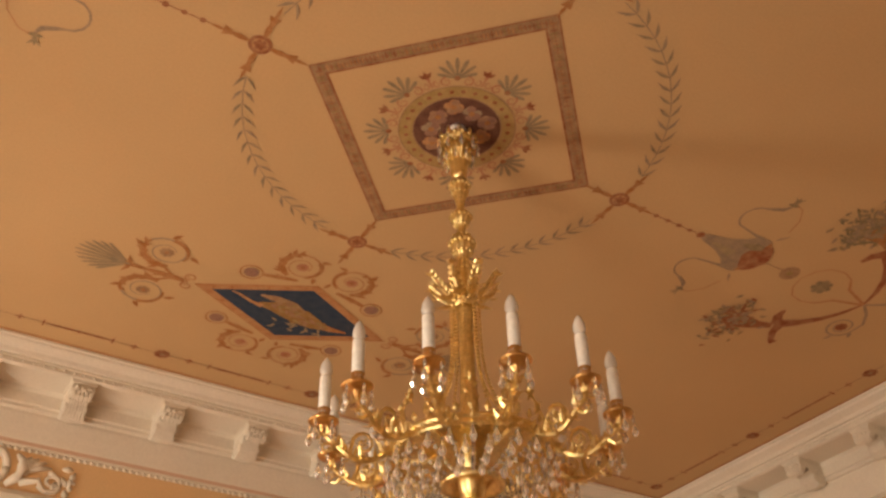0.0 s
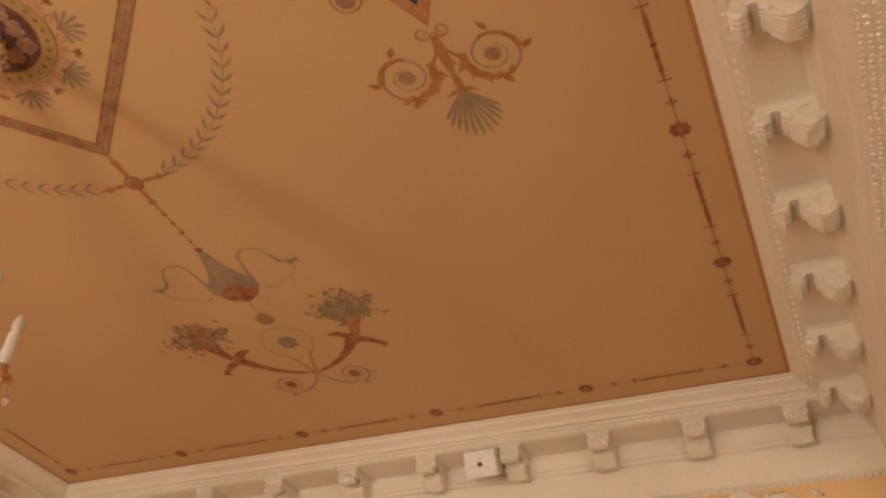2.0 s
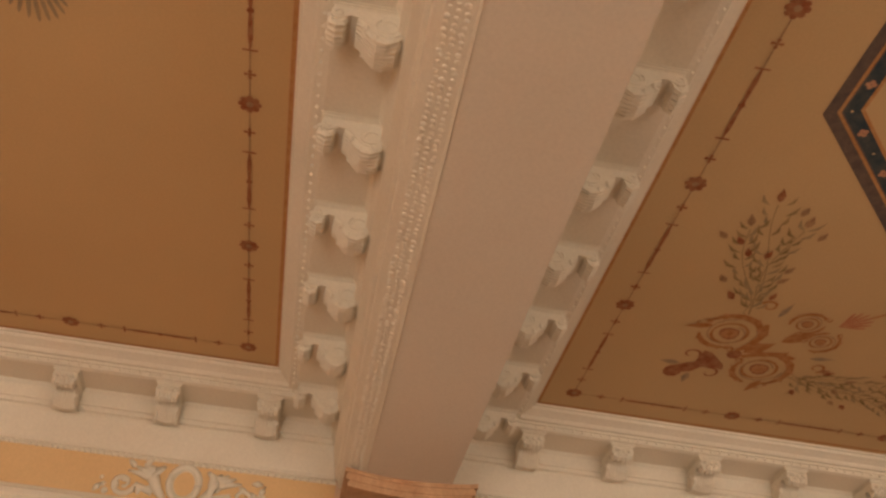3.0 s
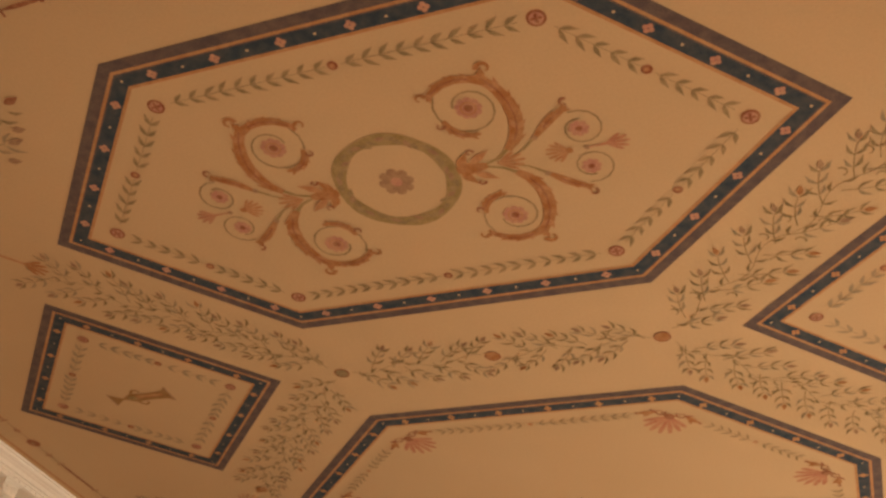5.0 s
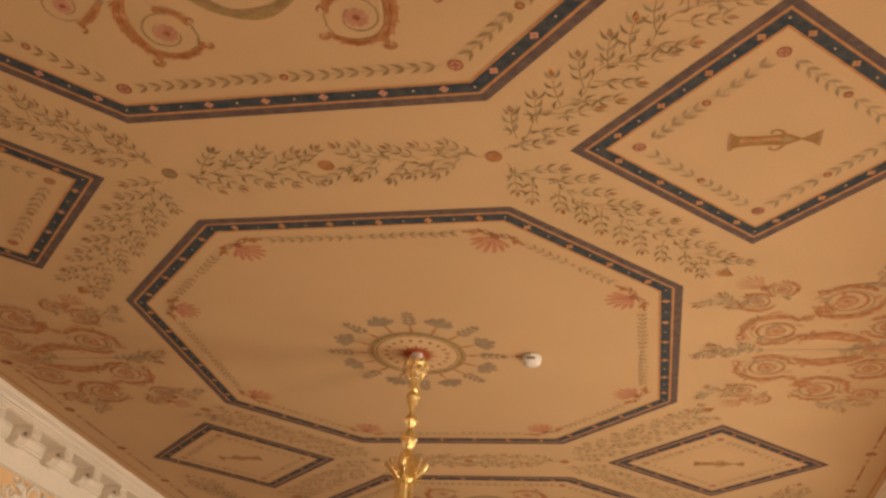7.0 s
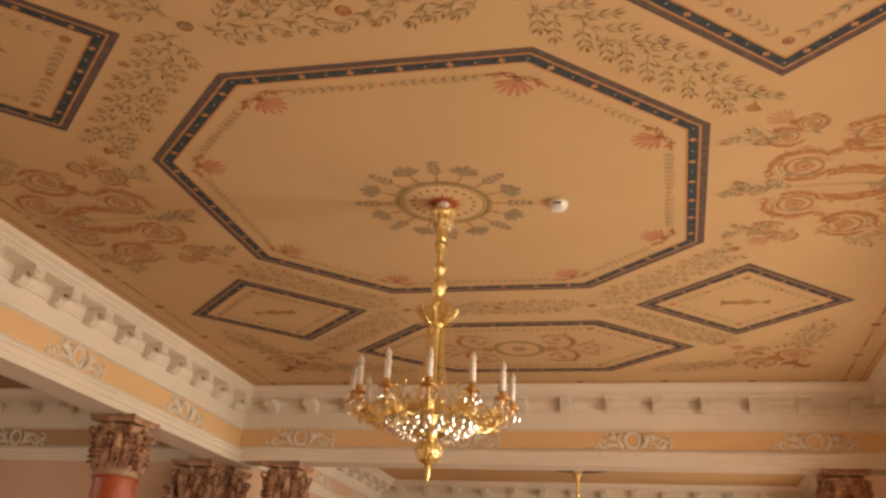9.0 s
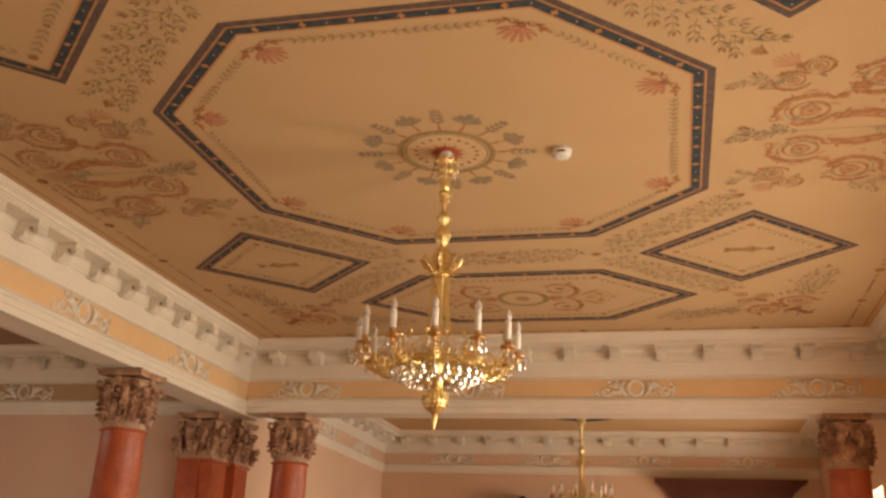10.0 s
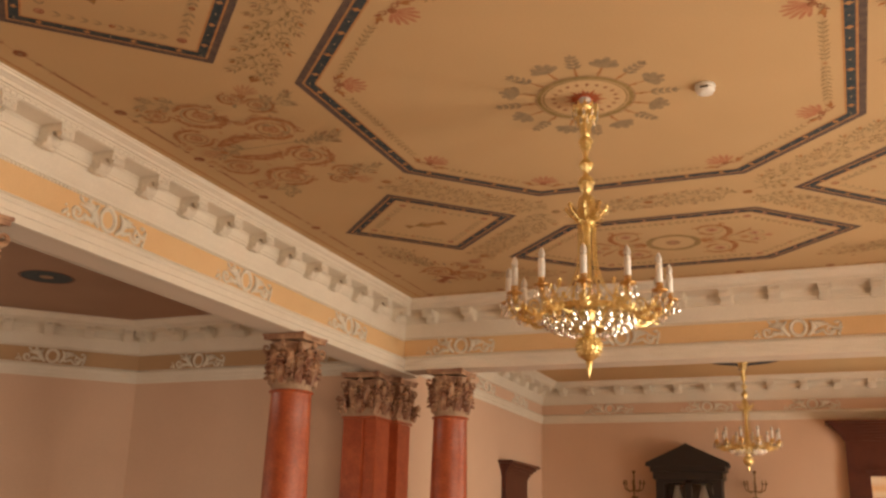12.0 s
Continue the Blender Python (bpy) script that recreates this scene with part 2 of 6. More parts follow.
def console_mesh():
    """A scrolled modillion: local x along the wall, -y into the room, z up; the top is at z 0."""
    bm = bmesh.new()
    w = 0.052
    # flank: a broad scroll at the wall, a thin neck and a small scroll at the front
    low = [(0.0, -0.090), (-0.006, -0.112), (-0.022, -0.130), (-0.046, -0.138), (-0.070, -0.132), (-0.088, -0.116), (-0.102, -0.094), (-0.118, -0.074), (-0.138, -0.062), (-0.160, -0.059),
           (-0.176, -0.070), (-0.194, -0.080), (-0.212, -0.074), (-0.220, -0.058), (-0.217, -0.038)]
    loop = [(0.0, -0.020)] + low + [(-0.212, -0.020)]
    a = [bm.verts.new((-w, y, z)) for y, z in loop]
    b = [bm.verts.new((w, y, z)) for y, z in loop]
    bm.faces.new(a), bm.faces.new(b[::-1])
    for i in range(len(loop)):
        j = (i + 1) % len(loop)
        bm.faces.new((a[i], b[i], b[j], a[j]))
    # stepped cap under the corona
    box(bm, -w - 0.012, w + 0.012, -0.226, 0, -0.007, 0.0)
    box(bm, -w - 0.005, w + 0.005, -0.220, 0, -0.012, -0.007)
    box(bm, -w - 0.009, w + 0.009, -0.223, 0, -0.018, -0.012)
    box(bm, -w - 0.003, w + 0.003, -0.218, 0, -0.023, -0.018)
    # raised rims of the scrolls on both flanks
    for sx in (-1, 1):
        for cy, cz, r in ((-0.046, -0.090, 0.040), (-0.198, -0.054, 0.017)):
            tube(bm, [(sx * (w + 0.001), cy + r * (1 - 0.035 * k) * math.cos(0.62 * k + 2.2), cz + r * (1 - 0.035 * k) * math.sin(0.62 * k + 2.2)) for k in range(13)], 0.0035, 4)
    # acanthus leaf hung below the curve: a body, ribs that fan to its edge and a curled tip in front
    body = [(y, z - 0.014 - 0.016 * math.sin(math.pi * k / 7)) for k, (y, z) in enumerate(low[1:9])]
    ends = []
    for sx in (-1, 1):
        ends.append(([bm.verts.new((sx * 0.049, y, z)) for y, z in body], [bm.verts.new((sx * 0.049, y, z + 0.034)) for y, z in body]))
    (la, ha), (lb, hb) = ends
    for k in range(len(body) - 1):
        bm.faces.new((la[k], la[k + 1], lb[k + 1], lb[k]))
        bm.faces.new((la[k + 1], la[k], ha[k], ha[k + 1]))
        bm.faces.new((lb[k], lb[k + 1], hb[k + 1], hb[k]))
    for e, x in enumerate((-0.047, -0.031, -0.016, 0.0, 0.016, 0.031, 0.047)):
        pts = [(x * (1.06 - 0.03 * k), y, z - 0.003 - 0.005 * math.cos(x * 34) + 0.003 * math.sin(2.4 * k + e)) for k, (y, z) in enumerate(body)]
        tube(bm, pts, [0.008, 0.0115, 0.008, 0.0115, 0.0075, 0.0105, 0.007, 0.006], 5)
    for k in (1, 3, 5):
        y, z = body[k]
        for sx in (-1, 1):
            for e in (0.0, 0.012):
                ball(bm, (sx * 0.049, y - 0.008, z + 0.004 + e), 0.0095, 6, 4)
    box(bm, -0.043, 0.043, -0.216, -0.180, -0.098, -0.06)
    for x in (-0.040, -0.020, 0.0, 0.020, 0.040):
        d = 0.006 * math.cos(x * 30)
        tube(bm, [(x, -0.174, -0.070), (x, -0.184, -0.094 - d), (x, -0.200, -0.104 - d), (x, -0.216, -0.094 - d), (x, -0.220, -0.072)], [0.010, 0.012, 0.012, 0.011, 0.008], 5)
    for x, z, r in ((-0.030, -0.050, 0.013), (0.030, -0.050, 0.013), (0.0, -0.058, 0.015), (-0.016, -0.074, 0.011), (0.016, -0.074, 0.011)):
        ball(bm, (x, -0.222, z), r, 7, 4)
    bmesh.ops.scale(bm, vec=(1.06, 1.0, 0.86), verts=bm.verts)
    return mesh_of(bm, "console", PLASTER)


CONSOLE = console_mesh()


def frieze_relief_mesh():
    """A stucco wreath ring between two leafy wings: local x along the wall, -y into the room, z up from the middle."""
    bm = bmesh.new()
    ring = [(0.062 * math.cos(a), -0.012, 0.075 * math.sin(a)) for a in [2 * math.pi * i / 18 for i in range(19)]]
    tube(bm, ring, 0.014, 6)
    ring = [(0.048 * math.cos(a), -0.006, 0.06 * math.sin(a)) for a in [2 * math.pi * i / 18 for i in range(19)]]
    tube(bm, ring, 0.006, 5)
    for s in (-1, 1):
        # body and raised wing feathers
        tube(bm, [(s * 0.07, -0.01, -0.075), (s * 0.105, -0.02, -0.04), (s * 0.125, -0.024, 0.0), (s * 0.115, -0.022, 0.04), (s * 0.09, -0.016, 0.062)], [0.012, 0.022, 0.026, 0.018, 0.008], 7)
        for k in range(5):
            a = radians(18 + 19 * k)
            l = 0.115 - 0.012 * k
            tube(bm, [(s * 0.125, -0.014, -0.005 + 0.008 * k), (s * (0.125 + 0.55 * l * math.cos(a)), -0.02, 0.55 * l * math.sin(a)), (s * (0.125 + l * math.cos(a)), -0.008, 0.8 * l * math.sin(a))], [0.012, 0.014, 0.005], 6)
        # tail scroll
        pts = []
        for i in range(16):
            a = i / 15 * 2 * math.pi * 1.25
            r = 0.052 * (1 - 0.75 * i / 15)
            pts.append((s * (0.245 + r * math.cos(math.pi + a)), -0.012, -0.03 + r * math.sin(math.pi + a)))
        tube(bm, [(s * 0.12, -0.012, -0.055)] + pts, [0.016] + [0.013 * (1 - 0.5 * i / 15) for i in range(16)], 6)
        for k in range(3):
            ball(bm, (s * (0.31 + 0.012 * k), -0.01, -0.07 + 0.028 * k), 0.015 - 0.003 * k, 6, 4)
    # loose leaves that fill the band between wing and scroll
    rg = random.Random(8)
    for s in (-1, 1):
        for k in range(9):
            x, z, a = rg.uniform(0.13, 0.33), rg.uniform(-0.07, 0.06), rg.uniform(0, 6.28)
            tube(bm, [(s * x, -0.006, z), (s * x + 0.02 * math.cos(a), -0.014, z + 0.02 * math.sin(a)), (s * x + 0.042 * math.cos(a), -0.006, z + 0.042 * math.sin(a))], [0.008, 0.014, 0.005], 6)
    bmesh.ops.translate(bm, vec=(0, 0.007, 0), verts=bm.verts)
    bmesh.ops.scale(bm, vec=(1.2, 0.85, 1.2), verts=bm.verts)
    me = mesh_of(bm, "frieze_relief", PLASTER)
    me.polygons.foreach_set("use_smooth", [True] * len(me.polygons))
    return me


RELIEF = frieze_relief_mesh()


def entablature(name, rect, sides, label, reliefs=None, step=0.4855, m0=None, frieze=None, lean=None):
    """Cornice with consoles, frieze and architrave on the given sides. sides: {side: full}; full False is the beam's short form."""
    root = thing(name, m0 or Matrix(), label, "cornice", kind="structure")
    x0, x1, y0, y1 = rect
    for s, full in sides.items():
        if full:
            part("cornice", side_band(rect, s, CORN, lean), PLASTER, root)
            part("frieze", side_band(rect, s, [(0.378, 3.672), (0.378, 3.465)]), frieze or FRIEZE, root, "smooth painted frieze band")
            part("architrave", side_band(rect, s, [(0.378, 3.4655)] + ARCH), PLASTER, root)
        else:
            part("cornice", side_band(rect, s, BEAMP if s == 1 else BEAMQ), PLASTER, root)
        lo, hi = (y0, y1) if s in (0, 2) else (x0, x1)
        n = max(1, round((hi - lo - 0.02) / step))
        for i in range(n + 1):
            u = lo + 0.02 + (hi - lo - 0.04) * i / n
            m = {0: pose(x0 - 0.332, u, 3.988, 0, 0, 90), 2: pose(x1 + 0.332, u, 3.988, 0, 0, -90),
                 1: pose(u, y1 + 0.332, 3.988, 0, 0, 0), 3: pose(u, y0 - 0.332, 3.988, 0, 0, 180)}[s]
            share("console", CONSOLE, root, leaning(rect, s, u, lean, 0.45) @ m)
        if full:
            for u in (reliefs or {}).get(s, ()):
                m = {0: pose(x0 - 0.378, u, 3.572, 0, 0, 90), 2: pose(x1 + 0.378, u, 3.572, 0, 0, -90),
                     1: pose(u, y1 + 0.378, 3.572, 0, 0, 0), 3: pose(u, y0 - 0.378, 3.572, 0, 0, 180)}[s]
                share("frieze_relief", RELIEF, root, m)
    # bead row along the lip of the cornice
    bm = bmesh.new()
    for s in sides:
        lo, hi = (y0, y1) if s in (0, 2) else (x0, x1)
        k = int((hi - lo) / 0.05)
        for i in range(k):
            u = lo + (i + 0.5) * (hi - lo) / k
            p = {0: (x0 - 0.089, u), 2: (x1 + 0.089, u), 1: (u, y1 + 0.089), 3: (u, y0 - 0.089)}[s]
            ball(bm, leaning(rect, s, u, lean, 0.76) @ Vector((*p, 4.004)), 0.0085, 5, 3)
        if sides[s]:
            k = int((hi - lo + 0.7) / 0.034)
            for i in range(k):
                u = lo - 0.35 + (i + 0.5) * (hi - lo + 0.7) / k
                p = {0: (x0 - 0.374, u), 2: (x1 + 0.374, u), 1: (u, y1 + 0.374), 3: (u, y0 - 0.374)}[s]
                ball(bm, (*p, 3.680), 0.012, 5, 3)
    part("bead_row", bm, PLASTER, root)["kind"] = "stuff"
    return root


def lower(k):
    """Squeezes an entablature towards the ceiling."""
    return Matrix.Translation((0, 0, CZ)) @ Matrix.Diagonal((1, 1, k, 1)) @ Matrix.Translation((0, 0, -CZ))


LEAN = ((-0.10, -0.065), (0.05, -0.10))
entablature("cornice_middle_bay", A, {0: True, 2: True, 3: False}, "white plaster cornice with scrolled consoles over an orange frieze",
            {0: (-3.6, -1.95, -0.2, 1.52, 3.4), 2: (-3.4, -1.7, 0.0, 1.7, 3.4)}, m0=lower(0.93), lean=LEAN)
entablature("cornice_middle_bay_far", A, {1: True}, "white plaster cornice with scrolled consoles over an orange frieze", {1: (-2.69, -0.85, 0.92, 2.69)}, m0=lower(0.90), lean=LEAN)
entablature("cornice_first_bay", B, {0: True, 1: False, 2: True, 3: True}, "white plaster cornice with scrolled consoles over an orange frieze",
            {0: (-9.4, -7.7, -6.0), 3: (-2.2, -0.55, 1.1, 2.75), 2: (-9.4, -7.7, -6.0)})
entablature("cornice_end_bay", C, {0: True, 1: True, 2: True, 3: True}, "dim white plaster cornice with consoles and peach frieze",
            {0: (6.4, 8.0, 9.6), 1: (-2.4, -0.8, 0.8, 2.4)}, m0=lower(0.80), frieze=WALLP)

part_c = lambda n, r, m=CEIL: tagged(part(n, boxes((r[0] - 0.3, r[1] + 0.3, r[2] - 0.3, r[3] + 0.3, CZ, CZ + 0.12)), m), "flat ochre distempered ceiling with painted ornament", "ceiling", kind="structure")
part_c("ceiling_middle_bay", A, CEIL_A), part_c("ceiling_first_bay", B), part_c("ceiling_end_bay", C)

# cross beams: soffits between the bays
def struct(name, bm, material, label, category):
    return tagged(part(name, bm, material), label, category, kind="structure")


random.seed(5)
soff = struct("beam_first", boxes((-3.41, 3.72, B[3] + 0.506, A[2] - 0.396, 3.622, 4.0)), SOFFIT, "broad beam with a plain lilac-grey plaster soffit", "beam")
bm = bmesh.new()
for i in range(300):
    u = -3.38 + 7.06 * i / 300
    for o, zz in ((0.430, 3.647), (0.454, 3.640), (0.478, 3.632)):
        ball(bm, (u + random.uniform(-0.006, 0.006), B[3] + o + random.uniform(-0.005, 0.005), zz), random.uniform(0.009, 0.0125), 6, 4, random.uniform(0.35, 0.6))
part("carved_band", bm, PLASTER, soff, "carved leaf band along the beam edge")["kind"] = "stuff"
struct("beam_far", boxes((-3.39, 3.46, A[3] + 0.385, C[2] - 0.385, 3.364, 4.0)), SOFFIT, "cross beam with a plain plaster soffit on columns", "beam")
struct("beam_left", boxes((L_X[1] + 0.385, A[0] - 0.385, A[2] - 0.9, A[3] + 0.8, 3.341, 4.0)), SOFFIT, "long beam with a plain plaster soffit on columns", "beam")

struct("floor", boxes((-10.0, 4.2, -11.2, 11.6, -0.1, 0.0)), FLOORM, "waxed oak parquet floor", "floor")
struct("wall_under_beam", boxes((-3.70, -3.416, -4.6, -4.05, 3.284, 3.70)), WALLP, "plain salmon wall strip", "wall")
struct("wall_first_left", boxes((-3.70, B[0] - 0.385, -10.8, -4.6, 0, 3.70)), WALLP, "plain salmon distempered wall", "wall")
struct("wall_first_end", boxes((-3.7, 3.8, -10.9, B[2] - 0.385, 0, 3.70)), WALLP, "plain salmon distempered wall", "wall")
struct("wall_end_back", boxes((-3.9, 3.7, C[3] + 0.385, C[3] + 0.75, 0, 3.70)), WALLP, "plain salmon distempered wall", "wall")
struct("wall_end_left", boxes((-3.95, C[0] - 0.385, C[2] - 0.3, C[3] + 0.6, 0, 3.70)), WALLP, "plain salmon distempered wall", "wall")
# window wall
bm = bmesh.new()
ys = [-11.0]
for wy, ww in WINDOWS:
    box(bm, WALL_X, WALL_X + 0.5, ys[-1], wy - ww / 2, 0, 3.75)
    box(bm, WALL_X, WALL_X + 0.5, wy - ww / 2, wy + ww / 2, 0, WIN_Z[0])
    box(bm, WALL_X, WALL_X + 0.5, wy - ww / 2, wy + ww / 2, WIN_Z[1], 3.75)
    ys.append(wy + ww / 2)
box(bm, WALL_X, WALL_X + 0.5, ys[-1], 11.5, 0, 3.75)
struct("wall_window_side", bm, WALLP, "thick salmon wall with tall window openings", "wall")
# upper shell that closes the place above the cornices
struct("wall_shell", boxes((-10.0, 4.2, -11.2, 11.6, 4.25, 4.4), (3.74, 4.2, -11.2, 11.6, 3.7, 4.25), (-10.0, 4.2, -11.2, -10.6, 3.7, 4.25), (-10, 4.2, 11.2, 11.6, 0, 4.25), (-10.2, -10, -11.2, 11.6, 0, 4.4), (-10, -3.7, -11.2, -10.9, 0, 4.4)), WALLP, "plain outer wall shell", "wall")

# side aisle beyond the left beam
struct("ceiling_side_aisle", boxes((-9.9, L_X[1] + 0.3, -10.8, 4.8, CZ, CZ + 0.12)), AISLEC, "mauve-brown distempered ceiling of the side aisle, its dimness put into the colour", "ceiling")
aisle = entablature("cornice_side_aisle", (L_X[0], L_X[1], -8.0, 4.40), {1: True, 2: True}, "dim white plaster cornice over an orange frieze", {1: (-6.3, -4.8)}, m0=lower(0.93), frieze=DIM_FRIEZE)
struct("wall_aisle_end", boxes((-7.4, -3.7, 4.785, 5.1, 0, 3.70)), WALLP, "plain salmon distempered wall", "wall")

TURN = Matrix.Translation((L_X[0], 4.40, 0)) @ pose(0, 0, 0, 0, 0, 45) @ Matrix.Translation((-L_X[0], -4.40, 0))
entablature("cornice_aisle_bay", (-11.0, L_X[0], -2.0, 4.40), {1: True}, "dim white plaster cornice over an orange frieze", {1: (-8.0, -9.4)}, m0=TURN @ lower(0.93), frieze=DIM_FRIEZE)
diag = struct("wall_aisle_bay", boxes((-11.0, L_X[0] + 0.165, 4.785, 5.1, 0, 3.70)), WALLP, "plain salmon distempered wall", "wall")
diag.matrix_basis = TURN


# ---- painted ceiling ornament ----
class Paint:
    """Flat painted shapes in thin layers under a ceiling; every colour is a slot of one mesh."""

    def __init__(self):
        self.bm, self.mats, self.count = bmesh.new(), [], 0

    def face(self, pts, m, layer=0):
        if m not in self.mats:
            self.mats.append(m)
        self.count += 1
        z = -0.0012 - 0.0009 * layer - 0.00002 * (self.count % 43)
        f = self.bm.faces.new([self.bm.verts.new((x, y, z)) for x, y in pts])
        f.material_index = self.mats.index(m)

    def ribbon(self, pts, w, m, layer=0, shut=False):
        pts = [Vector(p) for p in pts]
        n = len(pts)
        w = w if isinstance(w, (list, tuple)) else [w] * n
        sides = []
        for i, p in enumerate(pts):
            a, b = (pts[i - 1], pts[(i + 1) % n]) if shut else (pts[max(i - 1, 0)], pts[min(i + 1, n - 1)])
            d = (b - a)
            d = d.normalized() if d.length > 1e-6 else Vector((1, 0))
            q = Vector((-d.y, d.x)) * w[i] / 2
            sides.append((p + q, p - q))
        for i in range(n if shut else n - 1):
            (a, b), (c, d) = sides[i], sides[(i + 1) % n]
            self.face((a, b, d, c), m, layer)

    def disc(self, c, r, m, layer=0, n=12, sy=1.0, wob=0.0):
        self.face([(c[0] + r * (1 + wob * math.sin(5 * k)) * math.cos(2 * math.pi * k / n), c[1] + sy * r * (1 + wob * math.sin(5 * k)) * math.sin(2 * math.pi * k / n)) for k in range(n)], m, layer)

    def ring(self, c, r, w, m, layer=0, n=40, wob=0.0):
        self.ribbon([(c[0] + r * math.cos(2 * math.pi * k / n), c[1] + r * math.sin(2 * math.pi * k / n)) for k in range(n)], [w * (1 + wob * math.sin(7 * k)) for k in range(n)], m, layer, True)

    def leaf(self, p, ang, l, w, m, layer=0, bend=0.0):
        """A pointed leaf from p along ang (radians)."""
        d, q = Vector((math.cos(ang), math.sin(ang))), Vector((-math.sin(ang), math.cos(ang)))
        p = Vector(p)
        mid = p + d * l * 0.45 + q * bend * l
        tip = p + d * l
        self.face([p, p + d * l * 0.2 - q * w * 0.35 + q * bend * l * 0.6, mid - q * w / 2, tip, mid + q * w / 2, p + d * l * 0.2 + q * w * 0.35 + q * bend * l * 0.6], m, layer)

    def lobe(self, p, ang, l, w, m, layer=0):
        """A club-shaped petal, broad at the tip."""
        d, q = Vector((math.cos(ang), math.sin(ang))), Vector((-math.sin(ang), math.cos(ang)))
        p = Vector(p)
        self.face([p - q * w * 0.15, p + d * l * 0.7 - q * w / 2, p + d * l * 0.93 - q * w * 0.35, p + d * l, p + d * l * 0.93 + q * w * 0.35, p + d * l * 0.7 + q * w / 2, p + q * w * 0.15], m, layer)

    def palmette(self, p, ang, l, m, n=9, spread=2.2, layer=0, core=None):
        for k in range(n):
            s = (k / (n - 1) - 0.5)
            self.lobe(p, ang + s * spread, l * (1 - 0.9 * s * s), min(l * 0.17, 0.5 * l * spread / (n - 1)), m, layer)
        if core:
            self.disc(p, l * 0.16, core, layer + 1, 8)

    def spiral(self, c, r, a0, turns, m, w, layer=0, end=0.3, w1=None):
        n = int(14 * abs(turns)) + 4
        pts, ws = [], []
        for i in range(n + 1):
            s = i / n
            a = a0 + turns * 2 * math.pi * s
            q = r * (1 - (1 - end) * s)
            pts.append((c[0] + q * math.cos(a), c[1] + q * math.sin(a)))
            ws.append(w * (1 - s) + (w1 if w1 is not None else w * 0.35) * s)
        self.ribbon(pts, ws, m, layer)

    def flower(self, c, r, m, n=8, layer=0, core=None):
        for k in range(n):
            self.lobe(c, 2 * math.pi * k / n, r, r * 0.62, m, layer)
        if core:
            self.disc(c, r * 0.34, core, layer + 1, 8)

    def acanthus(self, pts, w, m, layer=0, m2=None):
        """A leafy tapering stroke with curled lobes on its outer edge."""
        n = len(pts)
        self.ribbon(pts, [w * (0.35 + 0.65 * math.sin(math.pi * min(1.0, 0.15 + i / n))) for i in range(n)], m, layer)
        for i in range(1, n - 1):
            d = Vector(pts[i + 1]) - Vector(pts[i - 1])
            a = math.atan2(d.y, d.x)
            self.leaf(pts[i], a + (0.75 if i % 2 else -0.75), w * 1.15, w * 0.55, m2 or m, layer)

    def put(self, name, parent, label=""):
        return part(name, self.bm, self.mats, parent, label)


def inset(poly, d):
    n, out = len(poly), []
    for i in range(n):
        p, a, b = Vector(poly[i]), Vector(poly[i - 1]), Vector(poly[(i + 1) % n])
        u, v = (p - a).normalized(), (b - p).normalized()
        nu, nv = Vector((-u.y, u.x)), Vector((-v.y, v.x))
        k = (nu + nv) / (1 + nu.dot(nv))
        out.append(p + k * d)
    return out


def band(P, poly, d0, d1, m, layer=0):
    a, b = inset(poly, d0), inset(poly, d1)
    n = len(poly)
    for i in range(n):
        j = (i + 1) % n
        P.face((a[i], a[j], b[j], b[i]), m, layer)


def meander_border(poly, parent, bloom, k=1.0, step=0.24, bars=False):
    """Slate, orange and navy border with quatrefoils and dots."""
    P = Paint()
    band(P, poly, -0.012, 0.031 * k, SLATE)
    band(P, poly, 0.031 * k, 0.043 * k, ORLINE)
    band(P, poly, 0.043 * k, 0.049 * k, SLATE)
    band(P, poly, 0.049 * k, 0.100 * k, NAVY)
    band(P, poly, 0.100 * k, 0.112 * k, ORLINE)
    mid = inset(poly, 0.0745 * k)
    for i, p in enumerate(mid):
        q = mid[(i + 1) % len(mid)]
        ln = (q - p).length
        u = (q - p) / ln
        n = max(2, round(ln / step))
        for j in range(n):
            c = p + u * ln * (j + 0.5) / n
            a = math.atan2(u.y, u.x)
            if bars:
                nr = Vector((-u.y, u.x)) * 0.023 * k
                P.ribbon([c - nr, c + nr], 0.013, bloom, 1)
            for t in range(4):
                b = a + t * math.pi / 2
                P.disc((c.x + 0.011 * k * math.cos(b), c.y + 0.011 * k * math.sin(b)), 0.0095 * k, bloom, 1, 7)
            e = p + u * ln * j / n
            P.disc(e, 0.0055 * k, PALE, 1, 6)
    return P.put("border", parent, "navy and slate painted border with small blooms")


def leaf_run(P, p, q, m, step=0.056, l=0.060, w=0.0175, open_=0.58, rng=random):
    """Pairs of leaves along a line from p to q, pointing at q."""
    p, q = Vector(p), Vector(q)
    d = q - p
    a, n = math.atan2(d.y, d.x), max(1, int(d.length / step))
    P.ribbon([p, q], 0.0022, m)
    for i in range(n):
        c = p + d * (i + 0.3) / n
        for s in (-1, 1):
            P.leaf(c, a + s * (open_ + rng.uniform(-0.12, 0.12)), l * rng.uniform(0.85, 1.1), w, m, 1 if s > 0 else 0, 0.05 * s)


